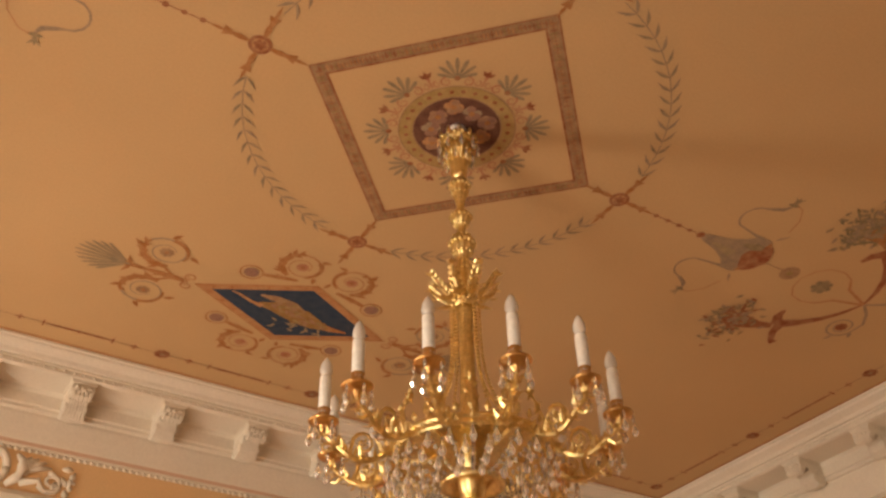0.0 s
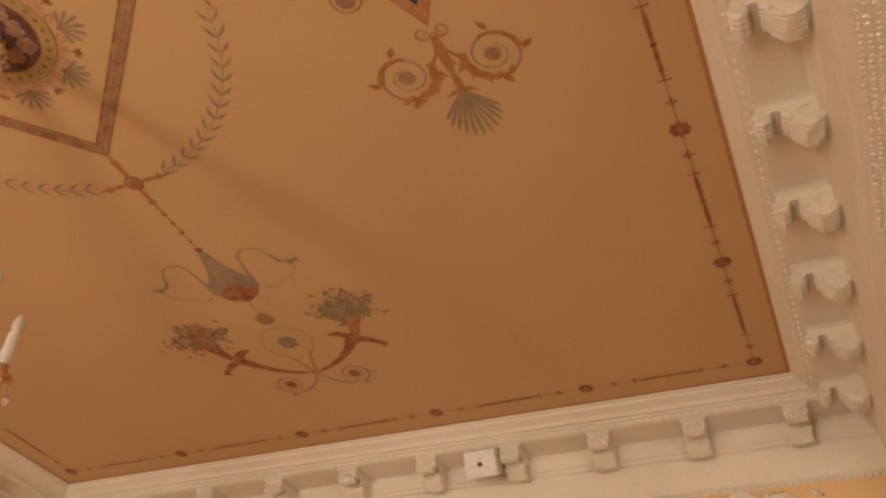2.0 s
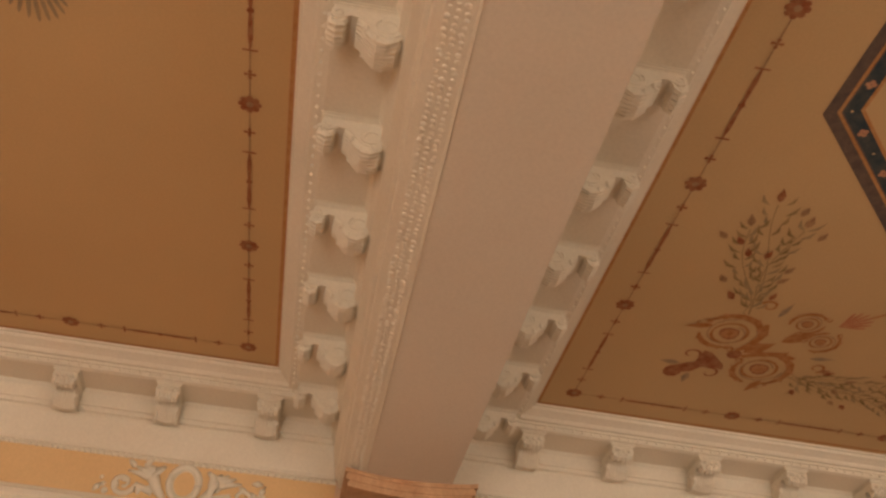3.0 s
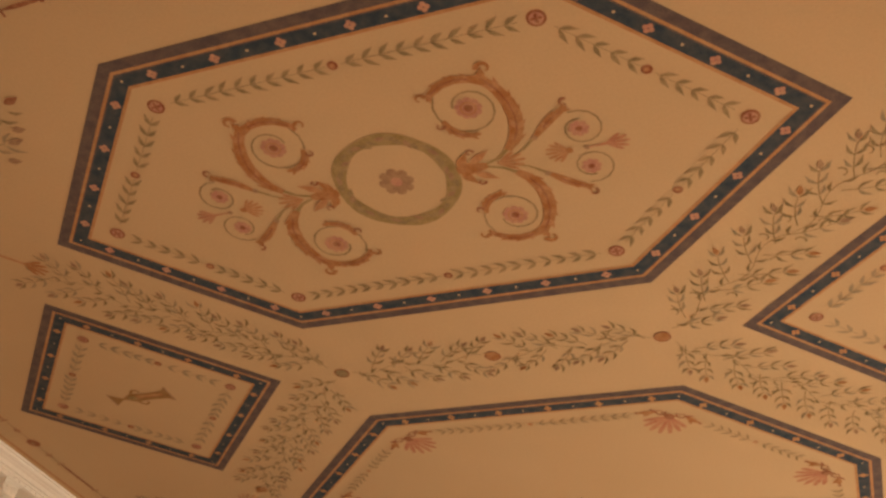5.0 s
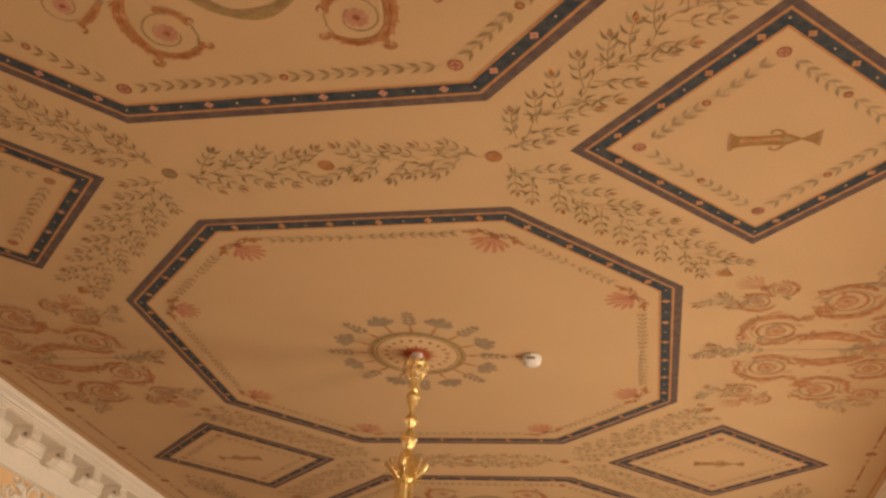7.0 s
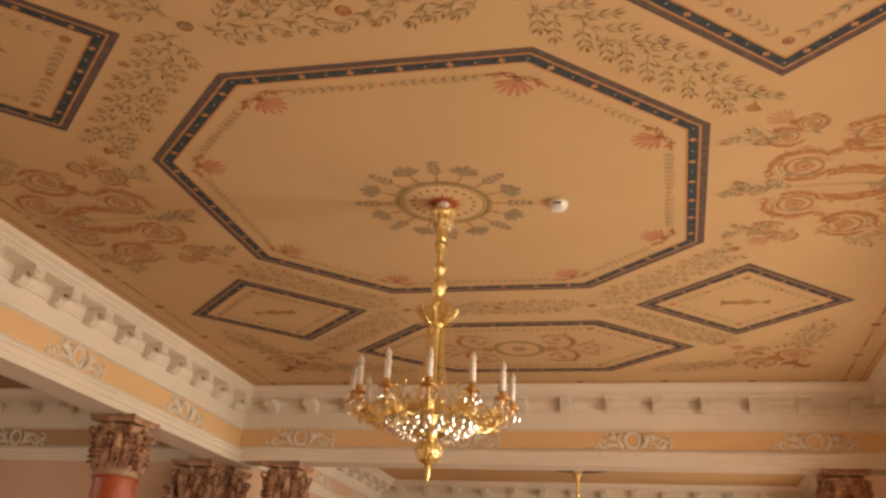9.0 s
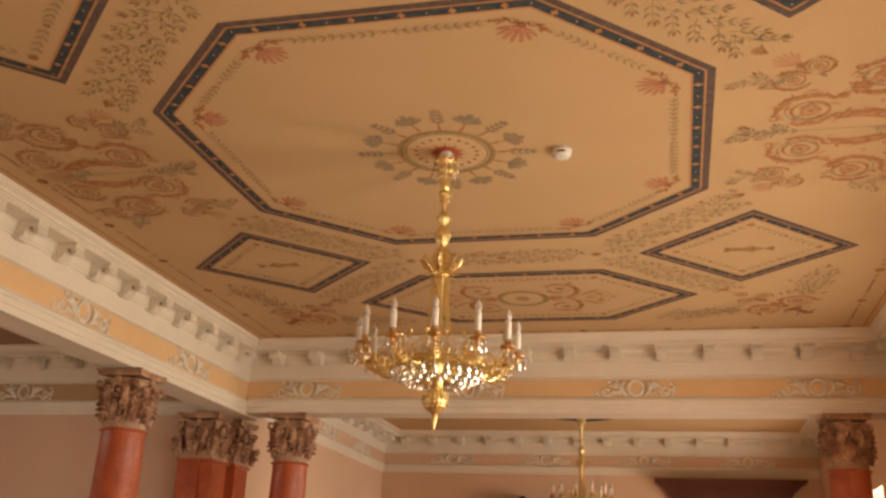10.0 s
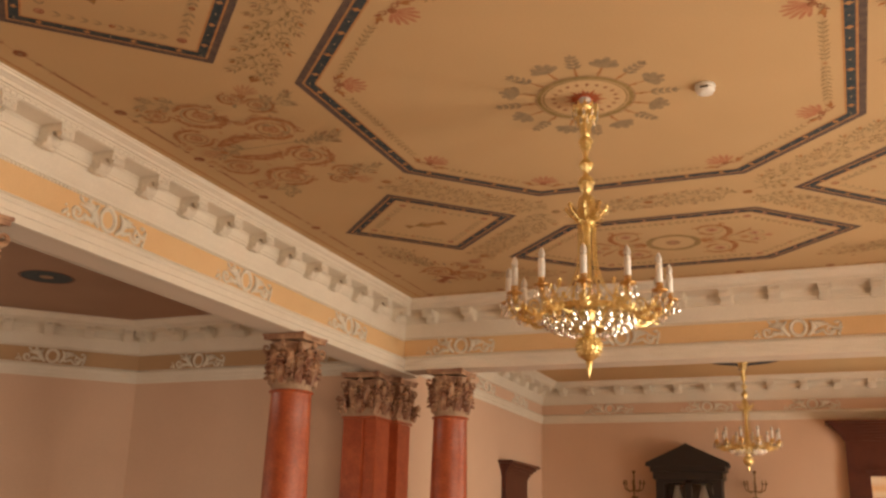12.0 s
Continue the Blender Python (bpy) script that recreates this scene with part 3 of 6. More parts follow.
def garland(poly, d, parent, medal, m=OLIVE, r=0.032, corner=None):
    line = inset(poly, d)
    P = Paint()
    n = len(line)
    for i in range(n):
        p, q = line[i], line[(i + 1) % n]
        u = (q - p).normalized()
        mid = (p + q) / 2
        leaf_run(P, p + u * 0.06, mid - u * 0.025, m)
        leaf_run(P, mid + u * 0.03, q - u * 0.06, m)
        P.disc(mid, 0.019, RUST, 1, 10)
        P.disc(mid, 0.009, FADED, 2, 8)
    P.put("garland", parent)
    if medal:
        for p in line:
            Q = Paint()
            Q.disc(p, r, RUST, 1, 14)
            Q.disc(p, r * 0.72, PINK, 2, 12)
            Q.flower(p, r * 0.6, RUST, 4, 3)
            Q.put("medallion", parent)


def scroll(P, c, r, a0, turns, m=TERRA, stem=GOLD, core=PINK, w=0.03):
    """A rinceau: a leafy outer curve that winds in to a bloom."""
    n = 9
    sg = 1 if turns > 0 else -1
    out = [(c[0] + r * math.cos(a0 + sg * 2.5 * i / n), c[1] + r * math.sin(a0 + sg * 2.5 * i / n)) for i in range(n + 1)]
    P.acanthus(out, w, m, 1)
    P.spiral(c, r, a0 + sg * 2.2, turns, stem, w * 0.32, 0, 0.38)
    P.spiral(c, r * 0.93, a0 + sg * 3.5, sg * 0.3, m, w * 0.75, 2, 0.92)
    P.flower(c, r * 0.32, core, 8, 1, m)
    for k in range(4):
        t = a0 + sg * (0.4 + 1.5 * k)
        P.leaf((c[0] + r * math.cos(t), c[1] + r * math.sin(t)), t + sg * 0.7, r * 0.55, r * 0.24, m, 2)


def painted(name, x, y, label, rz=0.0, group="", sx=1.0):
    t = thing(name, Matrix.Translation((x, y, CZ)) @ pose(0, 0, 0, 0, 0, rz) @ Matrix.Diagonal((sx, 1, 1, 1)), label, "ceiling painting", group)
    return t


# octagon over the middle bay
oa, oc = 1.556, 0.768
OCT = [(-oc, -oa), (oc, -oa), (oa, -oc), (oa, oc), (oc, oa), (-oc, oa), (-oa, oc), (-oa, -oc)]
root = painted("painted_octagon", 0, 0, "painted octagon with navy border and leaf garland on ochre ceiling")
meander_border(OCT, root, ORLINE, 0.98, 0.235, True)
line = inset(OCT, 0.20)
for i, p in enumerate(line):
    P = Paint()
    q = line[(i + 1) % 8]
    u = (q - p).normalized()
    mid = (p + q) / 2
    leaf_run(P, mid - u * 0.03, p + u * 0.20, OLIVE, 0.046, 0.05, 0.012, 0.7)
    leaf_run(P, mid + u * 0.03, q - u * 0.20, OLIVE, 0.046, 0.05, 0.012, 0.7)
    P.disc(mid, 0.013, FADED, 1, 8)
    P.put("garland", root)
for i, p in enumerate(line):
    P = Paint()
    a = math.atan2(-p[1], -p[0])
    d = Vector((math.cos(a), math.sin(a)))
    P.palmette(p + d * 0.045, a, 0.165, FPINK, 7, 1.9, 0, RUST)
    for s in (-1, 1):
        t = a + s * (math.pi / 2 - 0.38)
        e = Vector((math.cos(t), math.sin(t)))
        P.spiral(p + e * 0.055, 0.026, t + math.pi, s * 1.2, RUST, 0.010)
        P.leaf(p + e * 0.08, t, 0.09, 0.034, TERRA, 1)
        P.leaf(p + e * 0.07, t + s * 0.8, 0.05, 0.02, RUST, 2)
        P.leaf(p + e * 0.10, t - s * 0.7, 0.05, 0.02, TERRA, 2)
        P.disc(p + e * 0.165, 0.009, RUST, 1, 7)
    P.put("palmette", root, "faded rose palmette")

root = painted("painted_rosette", 0, 0, "painted round rosette with red star and oak sprays")
P = Paint()
P.ring((0, 0), 0.278, 0.026, GOLD, 0, 48, 0.1)
P.ring((0, 0), 0.298, 0.007, BROWN, 0, 48)
P.ring((0, 0), 0.250, 0.007, RINGG, 0, 48)
P.disc((0, 0), 0.245, PALE, 0, 40)
for k in range(20):
    a = 2 * math.pi * k / 20
    P.leaf((0.172 * math.cos(a), 0.172 * math.sin(a)), a, 0.036, 0.024, RUST, 1)
P.put("ring", root)
P = Paint()
for k in range(22):
    P.leaf((0, 0), 2 * math.pi * k / 22, 0.135 if k % 2 else 0.112, 0.03, STARR if k % 2 else STAR, 1 + k % 2)
P.put("star", root, "rust red painted star")
for k in range(16):
    a = 2 * math.pi * k / 16 + 0.1
    d, q = Vector((math.cos(a), math.sin(a))), Vector((-math.sin(a), math.cos(a)))
    P = Paint()
    m = OAKG
    P.ribbon([d * 0.30, d * 0.41], [0.016, 0.009], TERRA)
    P.disc(d * 0.335, 0.013, TERRA, 1, 7)
    if k % 2:
        for j, s in enumerate((-1.15, -0.6, 0, 0.6, 1.15)):
            P.lobe(d * 0.405, a + s * 0.9, 0.125 - 0.022 * abs(s), 0.046, m, j % 2)
    else:
        for j in range(4):
            for s in (-1, 1):
                P.leaf(d * (0.395 + 0.04 * j), a + s * 0.85, 0.064 - 0.006 * j, 0.030, m, (j + (s > 0)) % 2)
        P.leaf(d * 0.505, a, 0.065, 0.028, m, 1)
    P.put("oak_spray", root)

# long hexagons at both ends of the middle bay
HEX = [(-0.77, -0.757), (0.77, -0.757), (1.53, 0), (0.77, 0.757), (-0.77, 0.757), (-1.53, 0)]
for hy in (-3.09, 3.09):
    root = painted("painted_hexagon", 0, hy, "long painted hexagon with navy border, wreath and rust scrolls", 0, "hexagons of the middle ceiling")
    meander_border(HEX, root, PINK, 1.0)
    garland(HEX, 0.205, root, True)
    P = Paint()
    P.ring((0, 0), 0.212, 0.05, GOLD, 0, 48, 0.16)
    for k in range(40):
        t = 2 * math.pi * k / 40
        P.leaf((0.212 * math.cos(t) + 0.006 * math.sin(9 * k), 0.212 * math.sin(t)), t + 1.9 + 0.5 * math.sin(5 * k), 0.05, 0.022, OLIVE if k % 3 else BROWN, 1)
    P.put("wreath", root, "olive-gold painted wreath")["kind"] = "stuff"
    P = Paint()
    P.flower((0, 0), 0.068, BROWN, 8, 0, PINK)
    P.put("bloom", root)
    for s in (-1, 1):
        P = Paint()
        out = 0 if s > 0 else math.pi
        sx = lambda pts: [(s * x, y) for x, y in pts]
        turn = lambda a, v: math.atan2(v * math.sin(a), s * math.cos(a))

        def plume(pts, w, m=TERRA, lobes=1):
            """A full acanthus stroke: broad in its middle third, toothed on the outer edge, with a curled tip."""
            n = len(pts)
            P.ribbon(sx(pts), [w * (0.22 + 0.78 * math.sin(math.pi * min(1.0, 0.1 + 0.9 * i / (n - 1))) ** 0.8) for i in range(n)], m, 1)
            for i in range(1, n - 1):
                d = Vector(pts[i + 1]) - Vector(pts[i - 1])
                a = math.atan2(s * 0 + d.y, s * d.x)
                for e in (-1, 1):
                    P.leaf((s * pts[i][0], pts[i][1]), a + e * 0.55, w * 1.05, w * 0.42, m if (i + lobes) % 3 else FADED, 2)
            P.ribbon(sx(pts[1:-1]), 0.005, RUST, 3)

        # calyx at the wreath and a second one further out
        P.ribbon(sx([(0.235, 0), (0.27, 0), (0.31, 0), (0.35, 0)]), [0.03, 0.062, 0.05, 0.024], TERRA, 1)
        P.palmette((s * 0.385, 0), out, 0.105, FADED, 5, 1.1, 1)
        for v in (-1, 1):
            P.leaf((s * 0.245, v * 0.01), turn(0.95, v), 0.085, 0.036, TERRA, 2)
            P.leaf((s * 0.29, v * 0.02), turn(0.55, v), 0.10, 0.034, FADED, 2)
            P.spiral((s * 0.305, v * 0.072), 0.016, 0, s * v * 0.8, RUST, 0.010, 2)
            # stem and outer plume that sweeps round the large coil
            P.ribbon(sx([(0.33, 0), (0.40, v * 0.025), (0.455, v * 0.07)]), [0.010, 0.010, 0.016], GOLD)
            plume([(0.44, v * 0.055), (0.475, v * 0.09), (0.50, v * 0.14), (0.51, v * 0.20), (0.505, v * 0.26), (0.485, v * 0.32), (0.455, v * 0.37), (0.445, v * 0.405)], 0.052)
            P.spiral((s * 0.470, v * 0.415), 0.025, out + math.pi, -s * v * 0.7, TERRA, 0.020, 2, 0.5)
            plume([(0.45, v * 0.355), (0.41, v * 0.385), (0.36, v * 0.395), (0.31, v * 0.385), (0.265, v * 0.355), (0.245, v * 0.33)], 0.036, TERRA, 2)
            P.spiral((s * 0.225, v * 0.345), 0.020, out, s * v * 0.7, TERRA, 0.014, 2, 0.5)
            plume([(0.268, v * 0.235), (0.275, v * 0.20), (0.30, v * 0.168), (0.34, v * 0.15), (0.375, v * 0.148)], 0.032, TERRA, 1)
            P.spiral((s * 0.250, v * 0.215), 0.016, out, -s * v * 0.7, RUST, 0.012, 2, 0.5)
            # thin olive coil that winds in to a bloom
            coil = [(0.37 + q * math.cos(t), v * (0.268 + q * math.sin(t))) for q, t in [(0.125 - 0.0045 * k, 2.5 + 0.42 * k) for k in range(17)]]
            P.ribbon(sx(coil), 0.0065, OLIVE, 0)
            P.flower((s * 0.37, v * 0.268), 0.048, PINK, 9, 1, RUST)
            P.ring((s * 0.37, v * 0.268), 0.026, 0.006, FADED, 3, 14)
            # outer pair of small coils with their leaves
            P.ribbon(sx([(0.42, v * 0.01), (0.49, v * 0.04), (0.545, v * 0.085)]), [0.007, 0.007, 0.010], GOLD)
            P.disc((s * 0.545, v * 0.087), 0.012, BROWN, 2, 7)
            plume([(0.55, v * 0.09), (0.585, v * 0.125), (0.62, v * 0.155), (0.66, v * 0.18), (0.685, v * 0.195)], 0.034, TERRA, 2)
            P.spiral((s * 0.680, v * 0.213), 0.017, out - 1, s * v * 0.7, RUST, 0.012, 2, 0.5)
            coil = [(0.705 + q * math.cos(t), v * (0.088 + q * math.sin(t))) for q, t in [(0.082 - 0.0026 * k, 1.9 - 0.45 * k) for k in range(16)]]
            P.ribbon(sx(coil), 0.006, OLIVE, 0)
            P.flower((s * 0.700, v * 0.090), 0.036, PINK, 8, 1, RUST)
        P.palmette((s * 0.645, 0), out + math.pi, 0.085, FADED, 7, 1.7, 0, TERRA)
        P.disc((s * 0.705, 0), 0.010, BROWN, 1, 7)
        P.ribbon(sx([(0.71, 0), (0.78, 0)]), [0.006, 0.010], FPINK)
        P.palmette((s * 0.77, 0), out, 0.085, FPINK, 5, 1.2)
        P.put("scroll", root, "rust acanthus scrolls with olive coils and rose blooms")

# four diamonds with urns
for dx, dys in ((-1.885, (-1.945, 1.948)), (1.877, (-1.967, 1.967))):
    for dy in dys:
        h = 0.785
        DIA = [(0, -h), (h, 0), (0, h), (-h, 0)]
        root = painted("painted_diamond", dx, dy, "painted diamond with navy border, garland and ochre urn", 0, "diamonds of the middle ceiling")
        meander_border(DIA, root, FADED, 0.92, 0.22)
        garland(DIA, 0.19, root, True, SAGE, 0.028)
        P = Paint()
        f = 1 if dx > 0 else -1
        prof = [(0, 0.17), (0.03, 0.165), (0.055, 0.125), (0.12, 0.098), (0.30, 0.086), (0.45, 0.088), (0.56, 0.105), (0.64, 0.10), (0.72, 0.055), (0.79, 0.014), (0.85, 0.05), (0.93, 0.10), (0.985, 0.145), (1.0, 0.14)]
        ax = lambda u: f * (0.36 * u - 0.16)
        P.ribbon([(ax(u), 0) for u, _ in prof], [0.72 * w for _, w in prof], URNC, 0)
        P.ribbon([(ax(u), -0.006) for u, _ in prof[3:7]], [0.22 * w for _, w in prof[3:7]], ORLINE, 1)
        P.ribbon([(ax(0.55), 0.0), (ax(0.62), 0), (ax(0.72), 0)], [0.01, 0.04, 0.012], GOLD, 1)
        P.ribbon([(ax(0.01), -0.058), (ax(0.01), 0.058)], 0.010, BROWN, 1)
        P.ribbon([(ax(0.985), -0.05), (ax(0.985), 0.05)], 0.008, BROWN, 1)
        for v in (-1, 1):
            P.ribbon([(ax(0.60), v * 0.036), (ax(0.57), v * 0.054), (ax(0.52), v * 0.066), (ax(0.465), v * 0.062), (ax(0.445), v * 0.048), (ax(0.475), v * 0.043)], [0.016, 0.015, 0.013, 0.011, 0.010, 0.008], URNC, 0)
        P.put("urn", root, "ochre painted two-handled urn")

# olive foliage that runs between the panels
def foliage(P, p, q, rng, wide=0.125, step=0.062, m=OLIVE, buds=TERRA):
    p, q = Vector(p), Vector(q)
    d = q - p
    ln = d.length
    a = math.atan2(d.y, d.x)
    u, nrm = d / ln, Vector((-math.sin(a), math.cos(a)))
    # wavy stem with curling sprigs to both sides, leaves in pairs and a bud at each tip
    n = max(6, int(ln / 0.03))
    P.ribbon([p + d * i / n + nrm * wide * 0.22 * math.sin(ln * 18 * i / n) for i in range(n + 1)], 0.003, m)
    for i in range(1, n, 2):
        c = p + d * i / n + nrm * wide * 0.22 * math.sin(ln * 18 * i / n)
        w = 1 if i % 4 == 1 else -1
        P.leaf(c, a + w * rng.uniform(0.35, 0.7), rng.uniform(0.045, 0.062), rng.uniform(0.012, 0.016), m, i % 2, 0.14 * w)
    k = max(2, round(ln / (step * 2.25)))
    for i in range(k):
        for s in (-1, 1):
            c = p + d * (i + (0.25 if s > 0 else 0.75) + rng.uniform(-0.1, 0.1)) / k * 0.94
            t, bend, ll = a + s * rng.uniform(0.75, 1.05), -s * rng.uniform(0.06, 0.18), wide * rng.uniform(0.38, 0.45)
            pts = [c]
            for j in range(3):
                pts.append(pts[-1] + Vector((math.cos(t), math.sin(t))) * ll)
                for w in (-1, 1):
                    P.leaf(pts[-1], t + w * rng.uniform(0.4, 0.8), rng.uniform(0.052, 0.074), rng.uniform(0.0125, 0.0155), m if rng.random() < 0.65 else SAGE, (j + (w > 0)) % 2, 0.14 * w)
                t += bend
            P.ribbon(pts, [0.0042, 0.0036, 0.003, 0.0025], m)
            if rng.random() < 0.45:
                P.spiral(c + nrm * s * wide * 0.42, 0.030, a + s * 1.2, -s * 0.5, m, 0.008, 1)
            P.leaf(pts[-1] + Vector((math.cos(t), math.sin(t))) * 0.012, t + s * 0.25, 0.050, 0.023, BROWN if rng.random() < 0.6 else buds, 2)


rng = random.Random(5)
for sy in (-1, 1):
    root = painted("painted_foliage", 0, sy * 1.955, "fine olive leaf sprays with rust buds painted on ochre", 0, "foliage bands of the middle ceiling")
    P = Paint()
    foliage(P, (-0.70, 0), (-0.05, 0), rng)
    foliage(P, (0.70, 0), (0.05, 0), rng)
    P.put("spray", root)
    for s in (-1, 1):
        for v in (-1, 1):
            P = Paint()
            foliage(P, (s * 0.80, v * 0.05), (s * (1.78 if v * sy < 0 else 1.80), v * 1.03), rng, 0.13)
            P.put("spray", root)
    for x, m in ((-0.75, OLIVE), (0, TERRA), (0.75, TERRA)):
        P = Paint()
        P.disc((x, 0), 0.036, m, 1, 14)
        P.ring((x, 0), 0.034, 0.006, RUST, 2, 14)
        P.put("dot", root)

# scroll groups at the long sides and in the corners
def coil(P, c, r, a0, way, v, m, eye, thin=OLIVE, fill=FADED, full=1.0):
    """Two acanthus plumes that wind round a bloom, from angle a0; v mirrors it in the local x axis."""
    def at(q, t):
        return c[0] + q * math.cos(t), v * (c[1] + q * math.sin(t))

    for b0, b1, q0, q1, w in ((a0, a0 + way * 2.7, 1.0, 1.08, 0.38 * full), (a0 + way * 3.3, a0 + way * 5.0, 1.0, 0.86, 0.30 * full)):
        n = 10
        pts = [at(r * (q0 + (q1 - q0) * i / n), b0 + (b1 - b0) * i / n) for i in range(n + 1)]
        P.ribbon(pts, [r * w * (0.2 + 0.8 * math.sin(math.pi * min(1.0, 0.08 + 0.92 * i / n)) ** 0.8) for i in range(n + 1)], m, 1)
        for i in range(1, n, 2):
            d = Vector(pts[i + 1]) - Vector(pts[i - 1])
            a = math.atan2(d.y, d.x)
            for e in (-1, 1):
                P.leaf(pts[i], a + e * 0.6, r * w * 1.15, r * w * 0.5, m if (i + e) % 4 else fill, 2)
        tip = at(r * (q1 + 0.16), b1 + way * 0.05)
        P.spiral(tip, r * 0.16, math.atan2(pts[-1][1] - tip[1], pts[-1][0] - tip[0]), -way * v * 0.7, m, r * 0.12, 2, 0.4)
    P.ribbon([at(r * (0.86 - 0.03 * k), a0 + way * (1.6 + 0.42 * k)) for k in range(15)], r * 0.05, thin)
    P.ring((c[0], v * c[1]), r * 0.60, r * 0.09, m, 0, 22, 0.3)
    P.disc((c[0], v * c[1]), r * 0.36, eye, 0, 12, 1, 0.10)
    P.flower((c[0], v * c[1]), r * 0.30, fill, 8, 1, m)


def corner_scroll(x, y, rz, mirror):
    """Axis along local x, from the vase at the corner towards the middle."""
    root = painted("painted_corner_scroll", x, y, "rust scrolls, vase and leaf sprays painted in a ceiling corner", rz, "corner scrolls of the middle ceiling")
    P = Paint()
    P.face([(-0.40, -0.05), (-0.30, -0.03), (-0.22, -0.10), (-0.20, -0.06), (-0.20, 0.06), (-0.22, 0.10), (-0.30, 0.03), (-0.36, 0.045), (-0.42, 0.02), (-0.42, -0.02)], RUST, 1)
    P.disc((-0.43, 0), 0.05, RUST, 0, 10, 1, 0.1)
    for v in (-1, 1):
        P.spiral((-0.29, v * 0.10), 0.05, v * -1.2, v * 0.8, RUST, 0.016)
        P.leaf((-0.37, v * 0.05), math.pi - v * 0.8, 0.10, 0.04, GREYB, 0)
    P.put("vase", root, "rust red painted vase")
    P = Paint()
    P.disc((-0.12, 0), 0.036, RUST, 1, 10)
    P.leaf((-0.08, 0), 0, 0.16, 0.09, TERRA, 1)
    P.leaf((0.10, 0), 0, 0.16, 0.08, TERRA, 1)
    for v in (-1, 1):
        coil(P, (-0.07, 0.180), 0.135, -0.75, 1, v, TERRA, RUST, BROWN, FADED, 0.7)
        P.acanthus([(-0.10, v * 0.03), (-0.02, v * 0.05), (0.06, v * 0.10), (0.10, v * 0.17)], 0.04, TERRA, 2)
        P.leaf((-0.10, v * 0.28), math.pi - v * 0.5, 0.13, 0.045, TERRA, 2)
        coil(P, (0.25, 0.085), 0.078, 2.6, -1, v, TERRA, RUST, BROWN, FADED, 0.7)
        P.spiral((0.16, v * 0.30), 0.04, v * 2.0, -v, TERRA, 0.016)
        P.leaf((0.16, v * 0.20), v * 0.6, 0.12, 0.03, GREYB, 0)
    P.palmette((0.36, 0), 0, 0.15, FPINK, 7, 1.3)
    P.ribbon([(0.5, 0), (0.62, 0)], [0.02, 0.008], FADED)
    P.palmette((0.60, 0), 0, 0.11, TERRA, 5, 1.3, 1)
    P.put("scroll", root, "rust acanthus scroll")
    for v in (-1, 1):
        P = Paint()
        base = Vector((0.04, v * 0.30))
        for k, (ang, ln, off) in enumerate(((0.98, 0.74, 0.0), (1.13, 0.60, -0.03), (0.83, 0.60, 0.03))):
            a = v * ang
            d, nr = Vector((math.cos(a), math.sin(a))), Vector((-math.sin(a), math.cos(a)))
            stem = [base + d * ln * t + nr * 0.03 * math.sin(5 * t + k) for t in [j / 12 for j in range(13)]]
            P.ribbon(stem, 0.0035, OLIVE)
            for j in range(1, 13):
                for w in (-1, 1):
                    reach = rng.uniform(0.0, 0.05) * (1 if k == 0 else 0.5)
                    c = stem[j] + nr * w * reach
                    P.leaf(c, a + w * rng.uniform(0.35, 0.75), rng.uniform(0.060, 0.090), rng.uniform(0.014, 0.018), OLIVE if rng.random() < 0.7 else SAGE, j % 2, 0.16 * w)
                if j % 3 == 2:
                    w = 1 if (j + k) % 2 else -1
                    c = stem[j] + nr * w * rng.uniform(0.07, 0.11)
                    P.leaf(c, a + w * rng.uniform(0.3, 0.8), 0.062, 0.030, BROWN if j % 2 else RUST, 2)
            P.leaf(stem[-1] + d * 0.02, a, 0.075, 0.034, RUST if k == 0 else BROWN, 2)
        P.put("spray", root)["kind"] = "stuff"
    return root


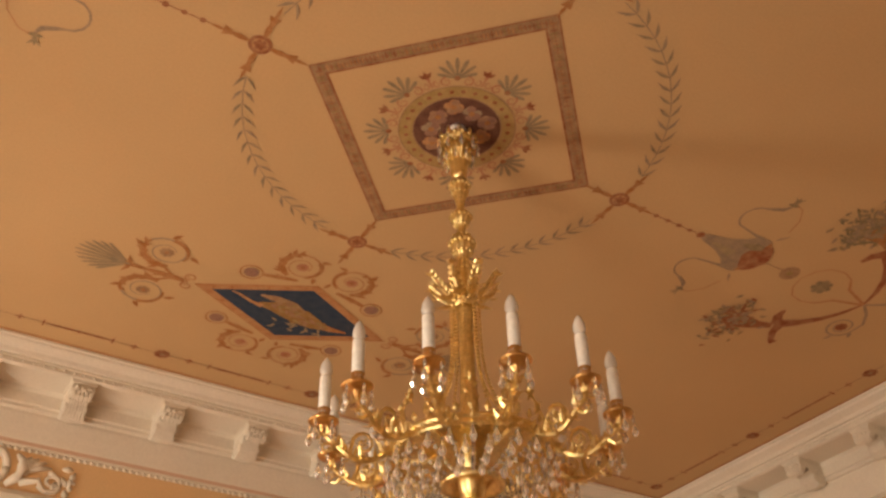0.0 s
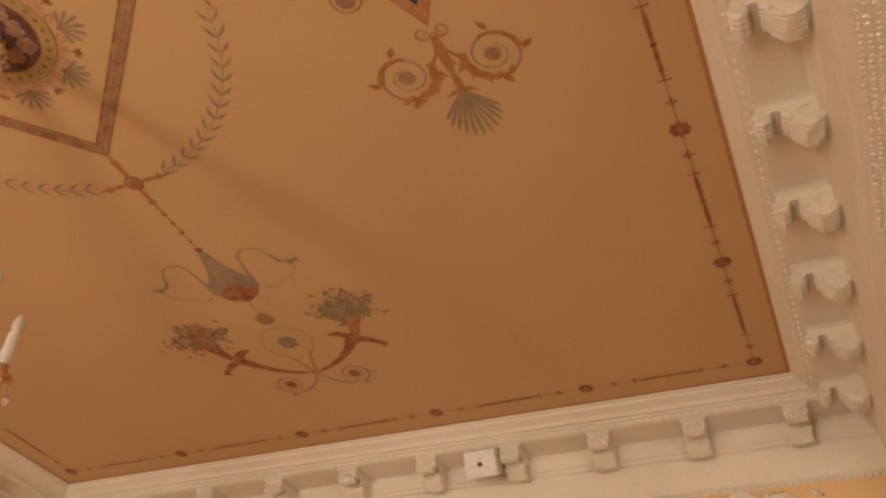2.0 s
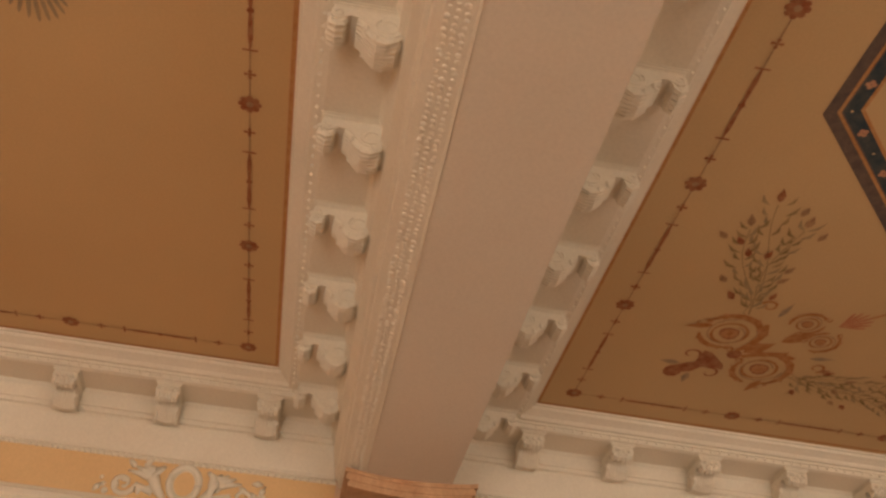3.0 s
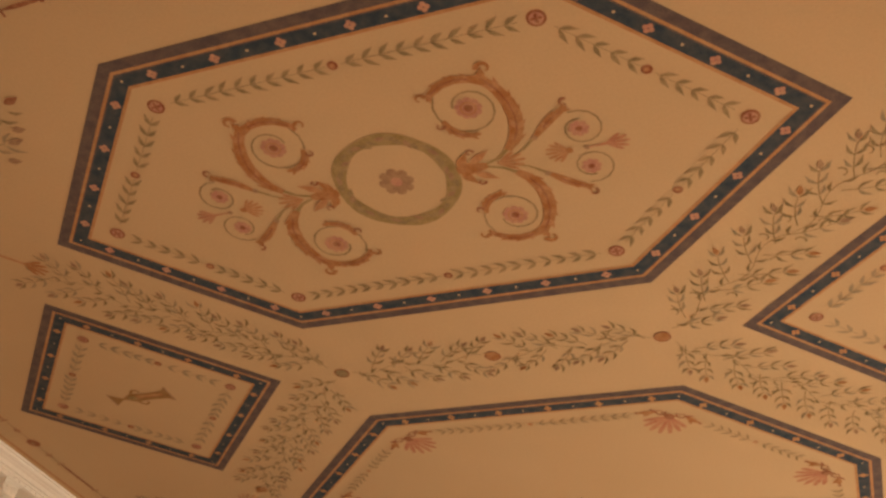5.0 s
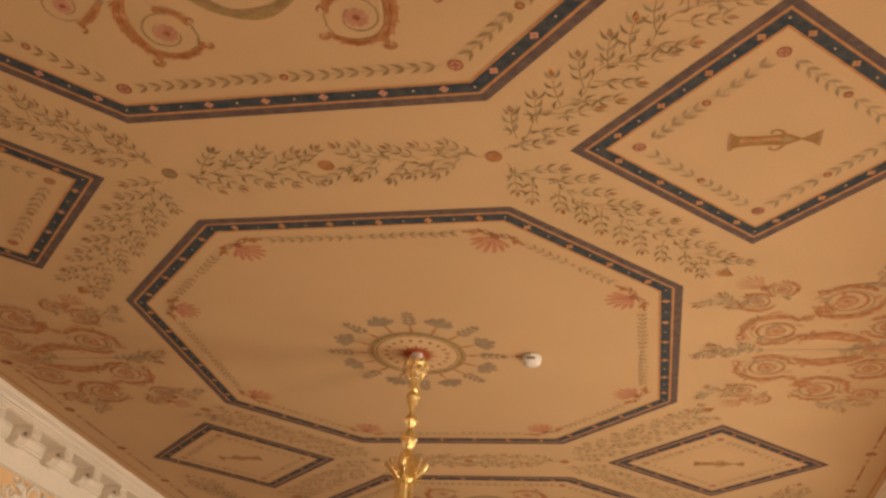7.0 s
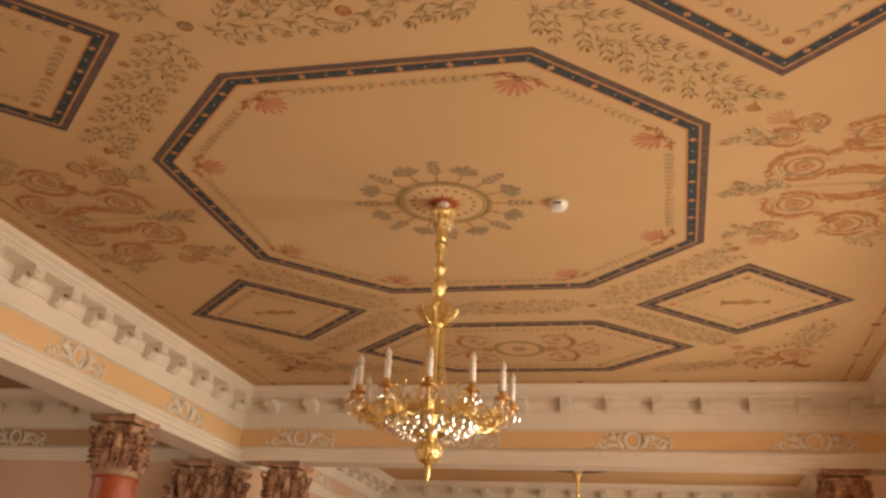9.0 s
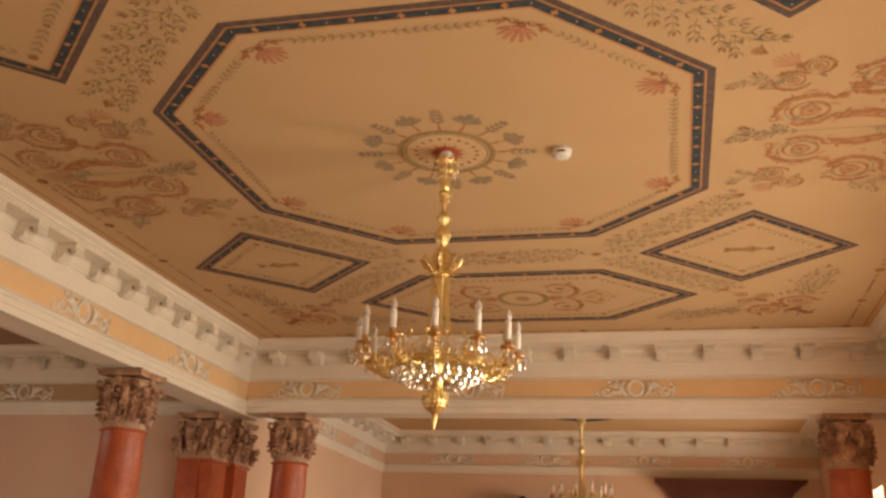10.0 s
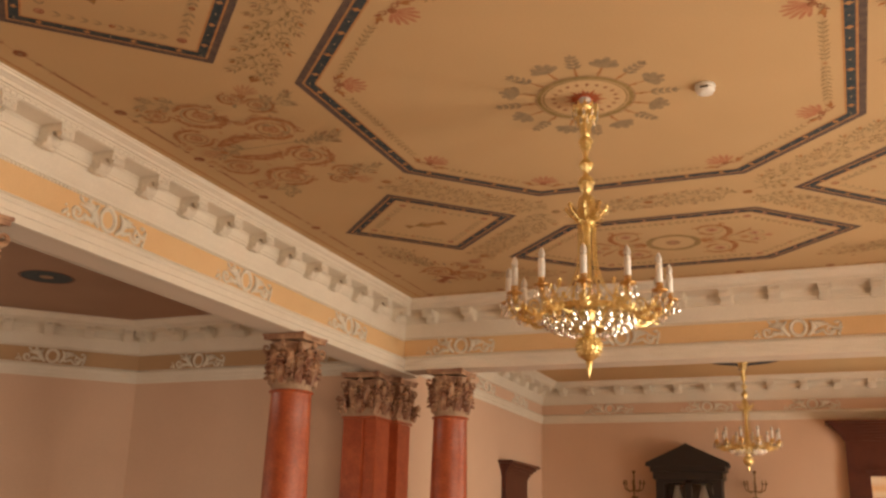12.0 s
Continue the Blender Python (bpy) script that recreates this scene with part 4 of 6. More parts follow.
for sx, sy in ((-1, -1), (1, -1), (1, 1), (-1, 1)):
    corner_scroll(sx * 2.21, sy * 3.44, math.degrees(math.atan2(-sy, -sx)), 1)
for sx in (-1, 1):
    root = painted("painted_side_scroll", sx * 2.31, 0, "faded rose and rust scrolls with leaves on the ceiling side", 0 if sx > 0 else 180, "side scrolls of the middle ceiling")
    for v in (-1, 1):
        for cx, cy, r, a0, way in ((-0.235, 0.24, 0.165, 0.8, 1), (0.085, 0.57, 0.170, -2.6, 1), (-0.355, 0.585, 0.095, -0.4, -1), (-0.25, 0.715, 0.075, -1.2, 1), (0.34, 0.27, 0.130, 2.4, -1), (0.36, 0.66, 0.085, -2.2, 1)):
            P = Paint()
            coil(P, (cx, cy), r, a0, way, v, SIDER, SIDER, SAGE, SIDEC, 0.8)
            P.put("scroll_coil", root)
        P = Paint()
        P.palmette((-0.335, v * 0.73), math.atan2(v * 0.10, -0.12), 0.17, SIDEC, 7, 1.3, 0, SIDER)
        P.palmette((-0.50, v * 0.87), math.atan2(v * 0.05, -0.08), 0.10, TERRA, 5, 1.0, 1)
        P.put("palmette", root)
        # broad leaf bodies beside the axis and the calyx of the coils
        P = Paint()
        P.ribbon([(-0.10, v * 0.12), (-0.02, v * 0.17), (0.08, v * 0.175), (0.18, v * 0.14), (0.28, v * 0.10)], [0.02, 0.075, 0.10, 0.09, 0.03], SIDER, 1)
        P.ribbon([(0.0, v * 0.15), (0.10, v * 0.16), (0.20, v * 0.125)], [0.01, 0.035, 0.01], SIDEC, 2)
        for k in range(5):
            P.leaf((-0.05 + 0.06 * k, v * (0.15 - 0.005 * k)), v * (1.3 + 0.2 * k), 0.075, 0.032, SIDER if k % 2 else FADED, 2)
        P.palmette((-0.05, v * 0.43), v * 0.9, 0.13, SIDER, 5, 1.2, 1)
        P.palmette((-0.05, v * 0.43), v * -2.3, 0.10, FADED, 5, 1.0, 1)
        P.put("acanthus", root)
        P = Paint()
        rs = random.Random(31)
        for k in range(46):
            c = (rs.uniform(-0.36, 0.46), rs.uniform(0.06, 0.72))
            P.leaf((c[0], v * c[1]), v * rs.uniform(0, 6.28), rs.uniform(0.05, 0.10), rs.uniform(0.018, 0.034), (SIDEC, SIDEC, SAGE, FADED)[k % 4], 0)
        P.put("leafage", root)["kind"] = "stuff"
    P = Paint()
    P.ribbon([(-0.52, 0), (-0.20, 0), (0.30, 0)], [0.004, 0.008, 0.012], SAGE)
    for k in range(6):
        for v in (-1, 1):
            P.leaf((-0.52 + 0.05 * k, 0), math.pi - v * 0.75, 0.085 - 0.004 * k, 0.020, SAGE, k % 2, 0.1 * v)
    for q in (-0.7, 0, 0.7):
        P.leaf((-0.53, 0.08 * q), math.pi - q, 0.085, 0.026, BROWN, 2)
    P.palmette((0.30, 0), 0, 0.20, SIDEC, 7, 1.2, 1, FADED)
    P.put("axis_sprig", root)
    for v in (-1, 0, 1):
        P = Paint()
        foliage(P, (-0.30, v * 0.55), (-0.62, v * 0.62), rng, 0.07, 0.08, SAGE)
        foliage(P, (0.1, v * 0.75), (0.35, v * 0.85), rng, 0.07, 0.08, SAGE)
        P.put("spray", root)


# dotted borders along the ceiling edges
def dotted(rect, d, name):
    x0, x1, y0, y1 = rect
    cs = [(x0 + d, y0 + d), (x1 - d, y0 + d), (x1 - d, y1 - d), (x0 + d, y1 - d)]
    root = painted(name, 0, 0, "thin rust border of painted discs and spindles along a ceiling edge", 0)
    for i in range(4):
        p, q = Vector(cs[i]), Vector(cs[(i + 1) % 4])
        ln = (q - p).length
        u, n = (q - p) / ln, round((q - p).length / 0.83)
        nr = Vector((-u.y, u.x))
        P = Paint()
        for j in range(n):
            o = p + u * ln * j / n
            k = ln / n
            P.ribbon([o, o + u * k], 0.0045, BROWN)
            P.flower(o, 0.042, RUST, 8, 1)
            P.disc(o, 0.026, RUST, 2, 10)
            P.disc(o, 0.014, BROWN, 3, 8)
            for t in (0.17, 0.83):
                P.flower(o + u * k * t, 0.022, RUST, 4, 1)
            for t in (0.30, 0.70):
                c = o + u * k * t
                P.ribbon([c - nr * 0.026, c + nr * 0.026], 0.008, RUST, 1)
            a, b, c = o + u * k * 0.30, o + u * k * 0.5, o + u * k * 0.70
            P.ribbon([a, a + (b - a) * 0.35, b - (b - a) * 0.12, b], [0.005, 0.018, 0.013, 0.005], RUST, 1)
            P.ribbon([b, b + (c - b) * 0.12, c - (c - b) * 0.35, c], [0.005, 0.013, 0.018, 0.005], RUST, 1)
            P.disc(b, 0.013, RUST, 2, 8)
        P.put("border_run", root)
    # fine line where the paint meets the plaster
    P = Paint()
    band(P, [(x0 + 0.001, y0 + 0.001), (x1 - 0.001, y0 + 0.001), (x1 - 0.001, y1 - 0.001), (x0 + 0.001, y1 - 0.001)], 0.0, 0.018, ORLINE)
    P.put("edge_line", root)


dotted(A, 0.16, "painted_border_middle_bay")
dotted(B, 0.155, "painted_border_first_bay")

# ---- first bay ----
BX, BY = 0.085, -7.937
root = painted("painted_square", BX, BY, "umber painted square frame set cornerwise round the chandelier rosette")
SQ = [(0, -0.645), (0.630, 0), (0, 0.645), (-0.648, 0)]
mid = inset(SQ, 0.028)
rq = random.Random(4)
for i in range(4):
    P = Paint()
    j = (i + 1) % 4
    for d0, d1, m in ((0, 0.006, RUST), (0.006, 0.050, BROWN), (0.050, 0.058, RUST)):
        o, e = inset(SQ, d0), inset(SQ, d1)
        P.face((o[i], o[j], e[j], e[i]), m)
    p, q = mid[i], mid[j]
    u = (q - p).normalized()
    n_ = Vector((-u.y, u.x))
    P.ribbon([p, q], 0.003, RUST, 1)
    for k in range(58):
        c = p + (q - p) * (k + 0.5) / 58 + n_ * rq.uniform(-0.003, 0.003)
        P.ribbon([c - n_ * 0.013, c + n_ * 0.013], rq.uniform(0.003, 0.006), (FADED, GOLD, TERRA, RUST, FADED)[rq.randrange(5)], 2)
    P.put("frame_side", root)
root = painted("painted_flower_roundel", BX, BY, "wine red roundel of painted flowers in an ochre ring with palmettes")
P = Paint()
P.ring((0, 0), 0.197, 0.056, paint("ring_ochre", (0.40, 0.265, 0.09)), 0, 44)
P.ring((0, 0), 0.224, 0.005, BROWN, 1, 44)
P.ring((0, 0), 0.170, 0.006, BROWN, 1, 44)
for k in range(28):
    a = 2 * math.pi * k / 28
    P.disc((0.197 * math.cos(a), 0.197 * math.sin(a)), 0.0095, RUST, 2, 7)
P.disc((0, 0), 0.168, WINE, 0, 36)
P.put("ring", root)
rf = random.Random(3)
for k in range(9):
    a, q = 2 * math.pi * k / 9 + 0.2, 0.10 + 0.02 * (k % 2)
    P = Paint()
    m, m2 = ((MAUVE, DUSK), (DUSK, FADED), (MAUVE, GREYB))[k % 3]
    c = (q * math.cos(a), q * math.sin(a))
    for j in range(7):
        b = 2 * math.pi * j / 7 + rf.random()
        P.disc((c[0] + 0.022 * math.cos(b), c[1] + 0.022 * math.sin(b)), 0.018, m if j % 2 else m2, 1 + j % 2, 7)
    P.disc(c, 0.012, TERRA, 3, 7)
    for j in range(3):
        P.leaf(c, a + rf.uniform(-1, 1), 0.055, 0.02, OLIVE, 0)
    P.put("rose", root)
for k in range(8):
    a = 2 * math.pi * k / 8 + 0.22
    d = Vector((math.cos(a), math.sin(a)))
    P = Paint()
    P.palmette(d * 0.262, a, 0.098, OAKG, 7, 2.6, 0)
    P.disc(d * 0.262, 0.012, RUST, 1, 7)
    for s in (-1, 1):
        q = Vector((-d.y, d.x)) * s
        P.spiral(d * 0.245 + q * 0.04, 0.022, a, s * 1.2, FPINK, 0.008)
    P.put("palmette", root, "grey-green palmette")
    b = a + math.pi / 8
    e = Vector((math.cos(b), math.sin(b)))
    P = Paint()
    P.ribbon([e * 0.235, e * 0.27, e * 0.29], [0.006, 0.008, 0.02], FPINK)
    for s in (-1, 0, 1):
        P.leaf(e * 0.285, b + s * 0.8, 0.034, 0.018, RUST, 1)
    for s in (-1, 1):
        q = Vector((-e.y, e.x)) * s
        P.spiral(e * 0.245 + q * 0.022, 0.016, b, -s, FPINK, 0.006)
    P.put("bud", root)
root = painted("painted_leaf_circle", BX, BY, "grey-green leaf circle with four rust medallions")
R = 0.812
for k in range(4):
    P = Paint()
    a0, a1 = k * math.pi / 2 + 0.20, (k + 1) * math.pi / 2 - 0.20
    n = 14
    arc = [(R * math.cos(a0 + (a1 - a0) * i / n), R * math.sin(a0 + (a1 - a0) * i / n)) for i in range(n + 1)]
    P.ribbon(arc, 0.0035, GREYB)
    for i in range(n):
        a = a0 + (a1 - a0) * i / n - math.pi / 2
        for s in (-1, 1):
            P.leaf(arc[i + 1], a + s * 0.62, 0.075, 0.013, OAKG if i % 3 else GREYB, 0 if s > 0 else 1, 0.06 * s)
    P.put("leaf_arc", root)
for k in range(4):
    a = k * math.pi / 2
    c = Vector((R * math.cos(a), R * math.sin(a)))
    P = Paint()
    P.disc(c, 0.043, RUST, 1, 16)
    P.disc(c, 0.030, FADED, 2, 14)
    P.flower(c, 0.026, RUST, 6, 3)
    for s in range(4):
        b = a + s * math.pi / 2
        d = Vector((math.cos(b), math.sin(b)))
        P.ribbon([c + d * 0.04, c + d * 0.075, c + d * 0.10, c + d * 0.135], [0.014, 0.024, 0.016, 0.044], TERRA, 1)
        P.leaf(c + d * 0.12, b, 0.07, 0.014, TERRA, 1)
    P.put("medallion", root, "rust painted medallion with four bells")

# blue lozenges with a plain pale figure shape, and their scrolls
for s in (-1, 1):
    root = painted("painted_blue_lozenge", BX, BY + s * 1.468, "navy lozenge with a pale shape in an orange frame and scrolls", 0 if s < 0 else 180, "lozenges of the first ceiling")
    LOZ = [(0, -0.27), (0.505, 0), (0, 0.27), (-0.505, 0)]
    P = Paint()
    P.face(inset(LOZ, 0.04), LAPIS, 0)
    band(P, LOZ, 0, 0.006, TERRA, 1)
    band(P, LOZ, 0.006, 0.042, FADED, 0)
    md = inset(LOZ, 0.024)
    for i in range(4):
        for j in range(6):
            P.disc(md[i] + (md[(i + 1) % 4] - md[i]) * (j + 0.5) / 6, 0.008, TERRA, 1, 7)
    P.put("lozenge", root)
    P = Paint()
    rl = random.Random(21)
    P.ribbon([(-0.20, -0.045), (-0.13, -0.035), (-0.05, -0.012), (0.04, 0.005), (0.12, 0.01), (0.18, 0.0)], [0.03, 0.09, 0.125, 0.11, 0.07, 0.03], URNC, 1)
    P.ribbon([(-0.04, 0.03), (0.03, 0.06), (0.12, 0.075), (0.20, 0.07)], [0.03, 0.06, 0.05, 0.015], BROWN, 1)
    for k in range(60):
        t = rl.uniform(-1, 1)
        c = (-0.01 + 0.15 * t, 0.03 * t + rl.gauss(0, 0.026) * (1.2 - abs(t)))
        P.leaf(c, rl.gauss(3.3, 0.4), rl.uniform(0.03, 0.06), rl.uniform(0.012, 0.02), (URNC, GOLD, BROWN, DUSK)[k % 4], 2 + k % 2)
    for k in range(14):
        P.leaf((-0.06 + rl.gauss(0, 0.08), -0.10 + rl.gauss(0, 0.02)), rl.uniform(0, 6.28), 0.045, 0.014, OAKG, 1)
    P.ribbon([(0.16, -0.01), (0.22, 0.0), (0.29, 0.03), (0.33, 0.035)], [0.03, 0.018, 0.014, 0.008], FADED, 2)
    P.ribbon([(-0.14, -0.03), (-0.22, -0.04), (-0.30, -0.03)], [0.05, 0.04, 0.012], TERRA, 1)
    P.put("figure", root, "plain pale ochre shape")
    for t in (-1, 1):
        P = Paint()
        P.spiral((t * 0.53, 0.035), 0.03, -1.5, 1.3 * t, FADED, 0.014)
        P.spiral((t * 0.53, -0.035), 0.03, 1.5, -1.3 * t, FADED, 0.014)
        P.acanthus([(t * 0.55, 0), (t * 0.60, 0), (t * 0.66, 0), (t * 0.72, 0)], 0.04, TERRA, 1)
        for v in (-1, 1):
            scroll(P, (t * 0.69, v * 0.165), 0.105, math.atan2(-v * 0.8, -t * 0.3), t * v * 1.4, TERRA, GREYB, BROWN, 0.034)
            P.ribbon([(t * 0.60, 0), (t * 0.66, v * 0.05), (t * 0.74, v * 0.07)], [0.014, 0.014, 0.026], TERRA, 1)
        fan = 0 if t > 0 else math.pi
        for k in range(11):
            q = k / 5 - 1
            P.lobe((t * (0.835 - 0.012 * abs(q)), 0.016 * q), fan + t * q * 0.72, 0.215 - 0.075 * q * q, 0.0155, OAKG, k % 2)
        P.lobe((t * 0.80, 0), fan, 0.10, 0.03, OAKG, 2)
        for v in (-1, 1):
            P.leaf((t * 0.80, 0), fan + t * v * 1.2, 0.07, 0.022, TERRA, 2)
        P.ribbon([(t * 0.72, 0), (t * 0.83, 0)], [0.02, 0.035], TERRA, 1)
        P.put("palmette_scroll", root, "rust scrolls with a grey-green palmette")
        for v in (-1, 1):
            P = Paint()
            scroll(P, (t * 0.125, v * 0.365), 0.095, math.atan2(-v, t * 0.4), t * v * 1.4, TERRA, FADED, FPINK, 0.034)
            P.acanthus([(t * 0.10, v * 0.26), (t * 0.18, v * 0.245), (t * 0.26, v * 0.225)], 0.03, TERRA, 1)
            P.disc((t * 0.31, v * 0.215), 0.036, MAUVE, 1, 10)
            P.ring((t * 0.31, v * 0.215), 0.052, 0.007, TERRA, 0, 14)
            P.put("side_scroll", root)

# vases with ribbons and fruit horns on the short axis
for s in (-1, 1):
    root = painted("painted_vase_trophy", BX, BY, "grey vase, flower horns and thin scrolls painted on ochre", 180 if s < 0 else 0, "trophies of the first ceiling")
    P = Paint()
    for k, r in enumerate((0.012, 0.011, 0.013, 0.011, 0.02)):
        P.disc((1.02 + 0.065 * k, 0), r, RUST, 1, 8)
    P.ribbon([(0.93, 0), (1.31, 0)], 0.004, RUST)
    P.put("chain", root)
    P = Paint()
    P.ribbon([(1.28, 0), (1.31, 0), (1.36, 0), (1.42, 0), (1.48, 0), (1.53, 0), (1.58, 0), (1.61, 0)], [0.015, 0.045, 0.07, 0.10, 0.16, 0.25, 0.26, 0.24], GREYB, 1)
    P.ribbon([(1.55, 0), (1.59, 0), (1.63, 0), (1.66, 0), (1.69, 0)], [0.03, 0.16, 0.20, 0.15, 0.03], RUST, 2)
    P.ribbon([(1.60, 0), (1.64, 0), (1.67, 0)], [0.24, 0.17, 0.08], TERRA, 1)
    P.ribbon([(1.36, 0.012), (1.43, 0.018), (1.50, 0.03)], [0.012, 0.03, 0.05], SAGE, 2)
    P.ribbon([(1.50, -0.05), (1.56, -0.06), (1.60, -0.07)], [0.02, 0.05, 0.03], TEAL, 2)
    for v in (-1, 1):
        arcp = [(1.55 - 0.03 * k, v * (0.115 + 0.004 * k)) for k in range(4)] + [(1.415 + 0.075 * math.cos(t), v * (0.205 + 0.075 * math.sin(t))) for t in [4.2 - 0.42 * k for k in range(7)]] + [(1.43, v * 0.29), (1.47, v * 0.31), (1.49, v * 0.345)]
        P.ribbon(arcp, [0.03, 0.02, 0.012, 0.010] + [0.009] * 7 + [0.018, 0.022, 0.008], GREYB)
        P.ribbon([(1.48, v * 0.36), (1.54, v * 0.35), (1.59, v * 0.29), (1.61, v * 0.21)], 0.005, FADED)
        for k in range(5):
            P.leaf((1.46 + 0.012 * k, v * (0.35 + 0.012 * (k % 2))), v * (0.2 + 0.75 * k), 0.055, 0.014, SAGE if k % 2 else TEAL, 1)
        P.leaf((1.60, v * 0.14), v * 0.9, 0.07, 0.012, GREYB, 1)
    P.put("vase", root, "grey-blue painted vase with ribbons")
    P = Paint()
    P.flower((1.85, 0), 0.05, BROWN, 12, 1, GOLD)
    P.flower((2.07, 0.0), 0.055, TEAL, 7, 1)
    P.ribbon([(1.66, 0), (1.82, 0)], 0.005, BROWN)
    for v in (-1, 1):
        P.ribbon([(1.93, 0.0), (1.95, v * 0.07), (2.00, v * 0.12), (2.08, v * 0.135), (2.15, v * 0.11), (2.21, v * 0.05), (2.38, 0)], [0.005, 0.006, 0.006, 0.006, 0.010, 0.016, 0.016], FADED)
        P.ribbon([(2.38, 0.0), (2.46, v * 0.05), (2.52, v * 0.12), (2.52, v * 0.20)], [0.014, 0.016, 0.014, 0.012], GREYB)
        P.spiral((2.44, v * 0.19), 0.085, v * 0.1, v * 1.6, GREYB, 0.013, 0, 0.35)
        P.flower((2.44, v * 0.19), 0.034, RUST, 8, 1)
        P.leaf((2.52, v * 0.20), v * 0.9, 0.06, 0.025, GREYB, 1)
        P.leaf((2.46, v * 0.27), v * 1.8, 0.05, 0.02, GREYB, 1)
    P.put("scroll", root, "thin grey scrolls with rust blooms")
    for v in (-1, 1):
        P = Paint()
        P.ribbon([(2.37, v * 0.01), (2.34, v * 0.10), (2.29, v * 0.19), (2.22, v * 0.27), (2.13, v * 0.34)], [0.012, 0.026, 0.034, 0.05, 0.075], RUST, 1)
        P.ribbon([(2.15, v * 0.33), (2.17, v * 0.40), (2.22, v * 0.46), (2.25, v * 0.47)], [0.06, 0.04, 0.03, 0.045], RUST, 1)
        P.ribbon([(2.13, v * 0.34), (2.08, v * 0.28), (2.07, v * 0.23)], [0.06, 0.045, 0.02], RUST, 1)
        P.put("horn", root, "rust red painted horn")
        P = Paint()
        rr = random.Random(11 if v > 0 else 23)
        P.ribbon([(2.12, v * 0.36), (2.05, v * 0.39), (1.96, v * 0.41), (1.90, v * 0.42)], [0.04, 0.06, 0.11, 0.15], RUST if v > 0 else TERRA, 1)
        for k in range(190):
            c = (1.89 + rr.gauss(0, 0.055), v * (0.42 + rr.gauss(0, 0.075)))
            P.leaf(c, rr.uniform(0, 6.28), rr.uniform(0.03, 0.055), 0.018, (TEAL, GREYB, OLIVE, RUST if v > 0 else TEAL)[k % 4], 2 + k % 2)
        P.put("bouquet", root, "grey-green and rust painted bouquet")

# dim rosettes of the end bay and the aisle
for rx, ry, rr_, nm in ((-0.03, 9.05, 0.40, "painted_ring_end_bay"), (-6.55, 2.35, 0.17, "painted_ring_aisle")):
    root = painted(nm, rx, ry, "dark slate painted ring on the dim ceiling")
    P = Paint()
    P.ring((0, 0), rr_, 0.19, NAVY, 0, 40)
    P.ring((0, 0), rr_ + 0.11, 0.02, WINE, 0, 40)
    P.ring((0, 0), rr_ - 0.11, 0.02, BROWN, 0, 40)
    P.put("ring", root)


# ---- chandeliers ----
def blade(bm, p, d, l, w, lift=0.0, thick=0.22):
    """A small pointed metal leaf with a ridge, from p along d; lift turns its tip up."""
    p, d = Vector(p), Vector(d).normalized()
    side = d.cross(Vector((0, 0, 1)))
    side = side.normalized() if side.length > 1e-3 else Vector((0, 1, 0))
    nr = side.cross(d)
    c = p + d * l * 0.45
    v = [bm.verts.new(q) for q in (p, c - side * w / 2, c + side * w / 2, p + d * l + nr * lift, c + nr * w * thick, c - nr * w * thick)]
    for f in ((0, 1, 4), (0, 4, 2), (1, 3, 4), (4, 3, 2), (0, 5, 1), (0, 2, 5), (1, 5, 3), (5, 2, 3)):
        bm.faces.new([v[i] for i in f])


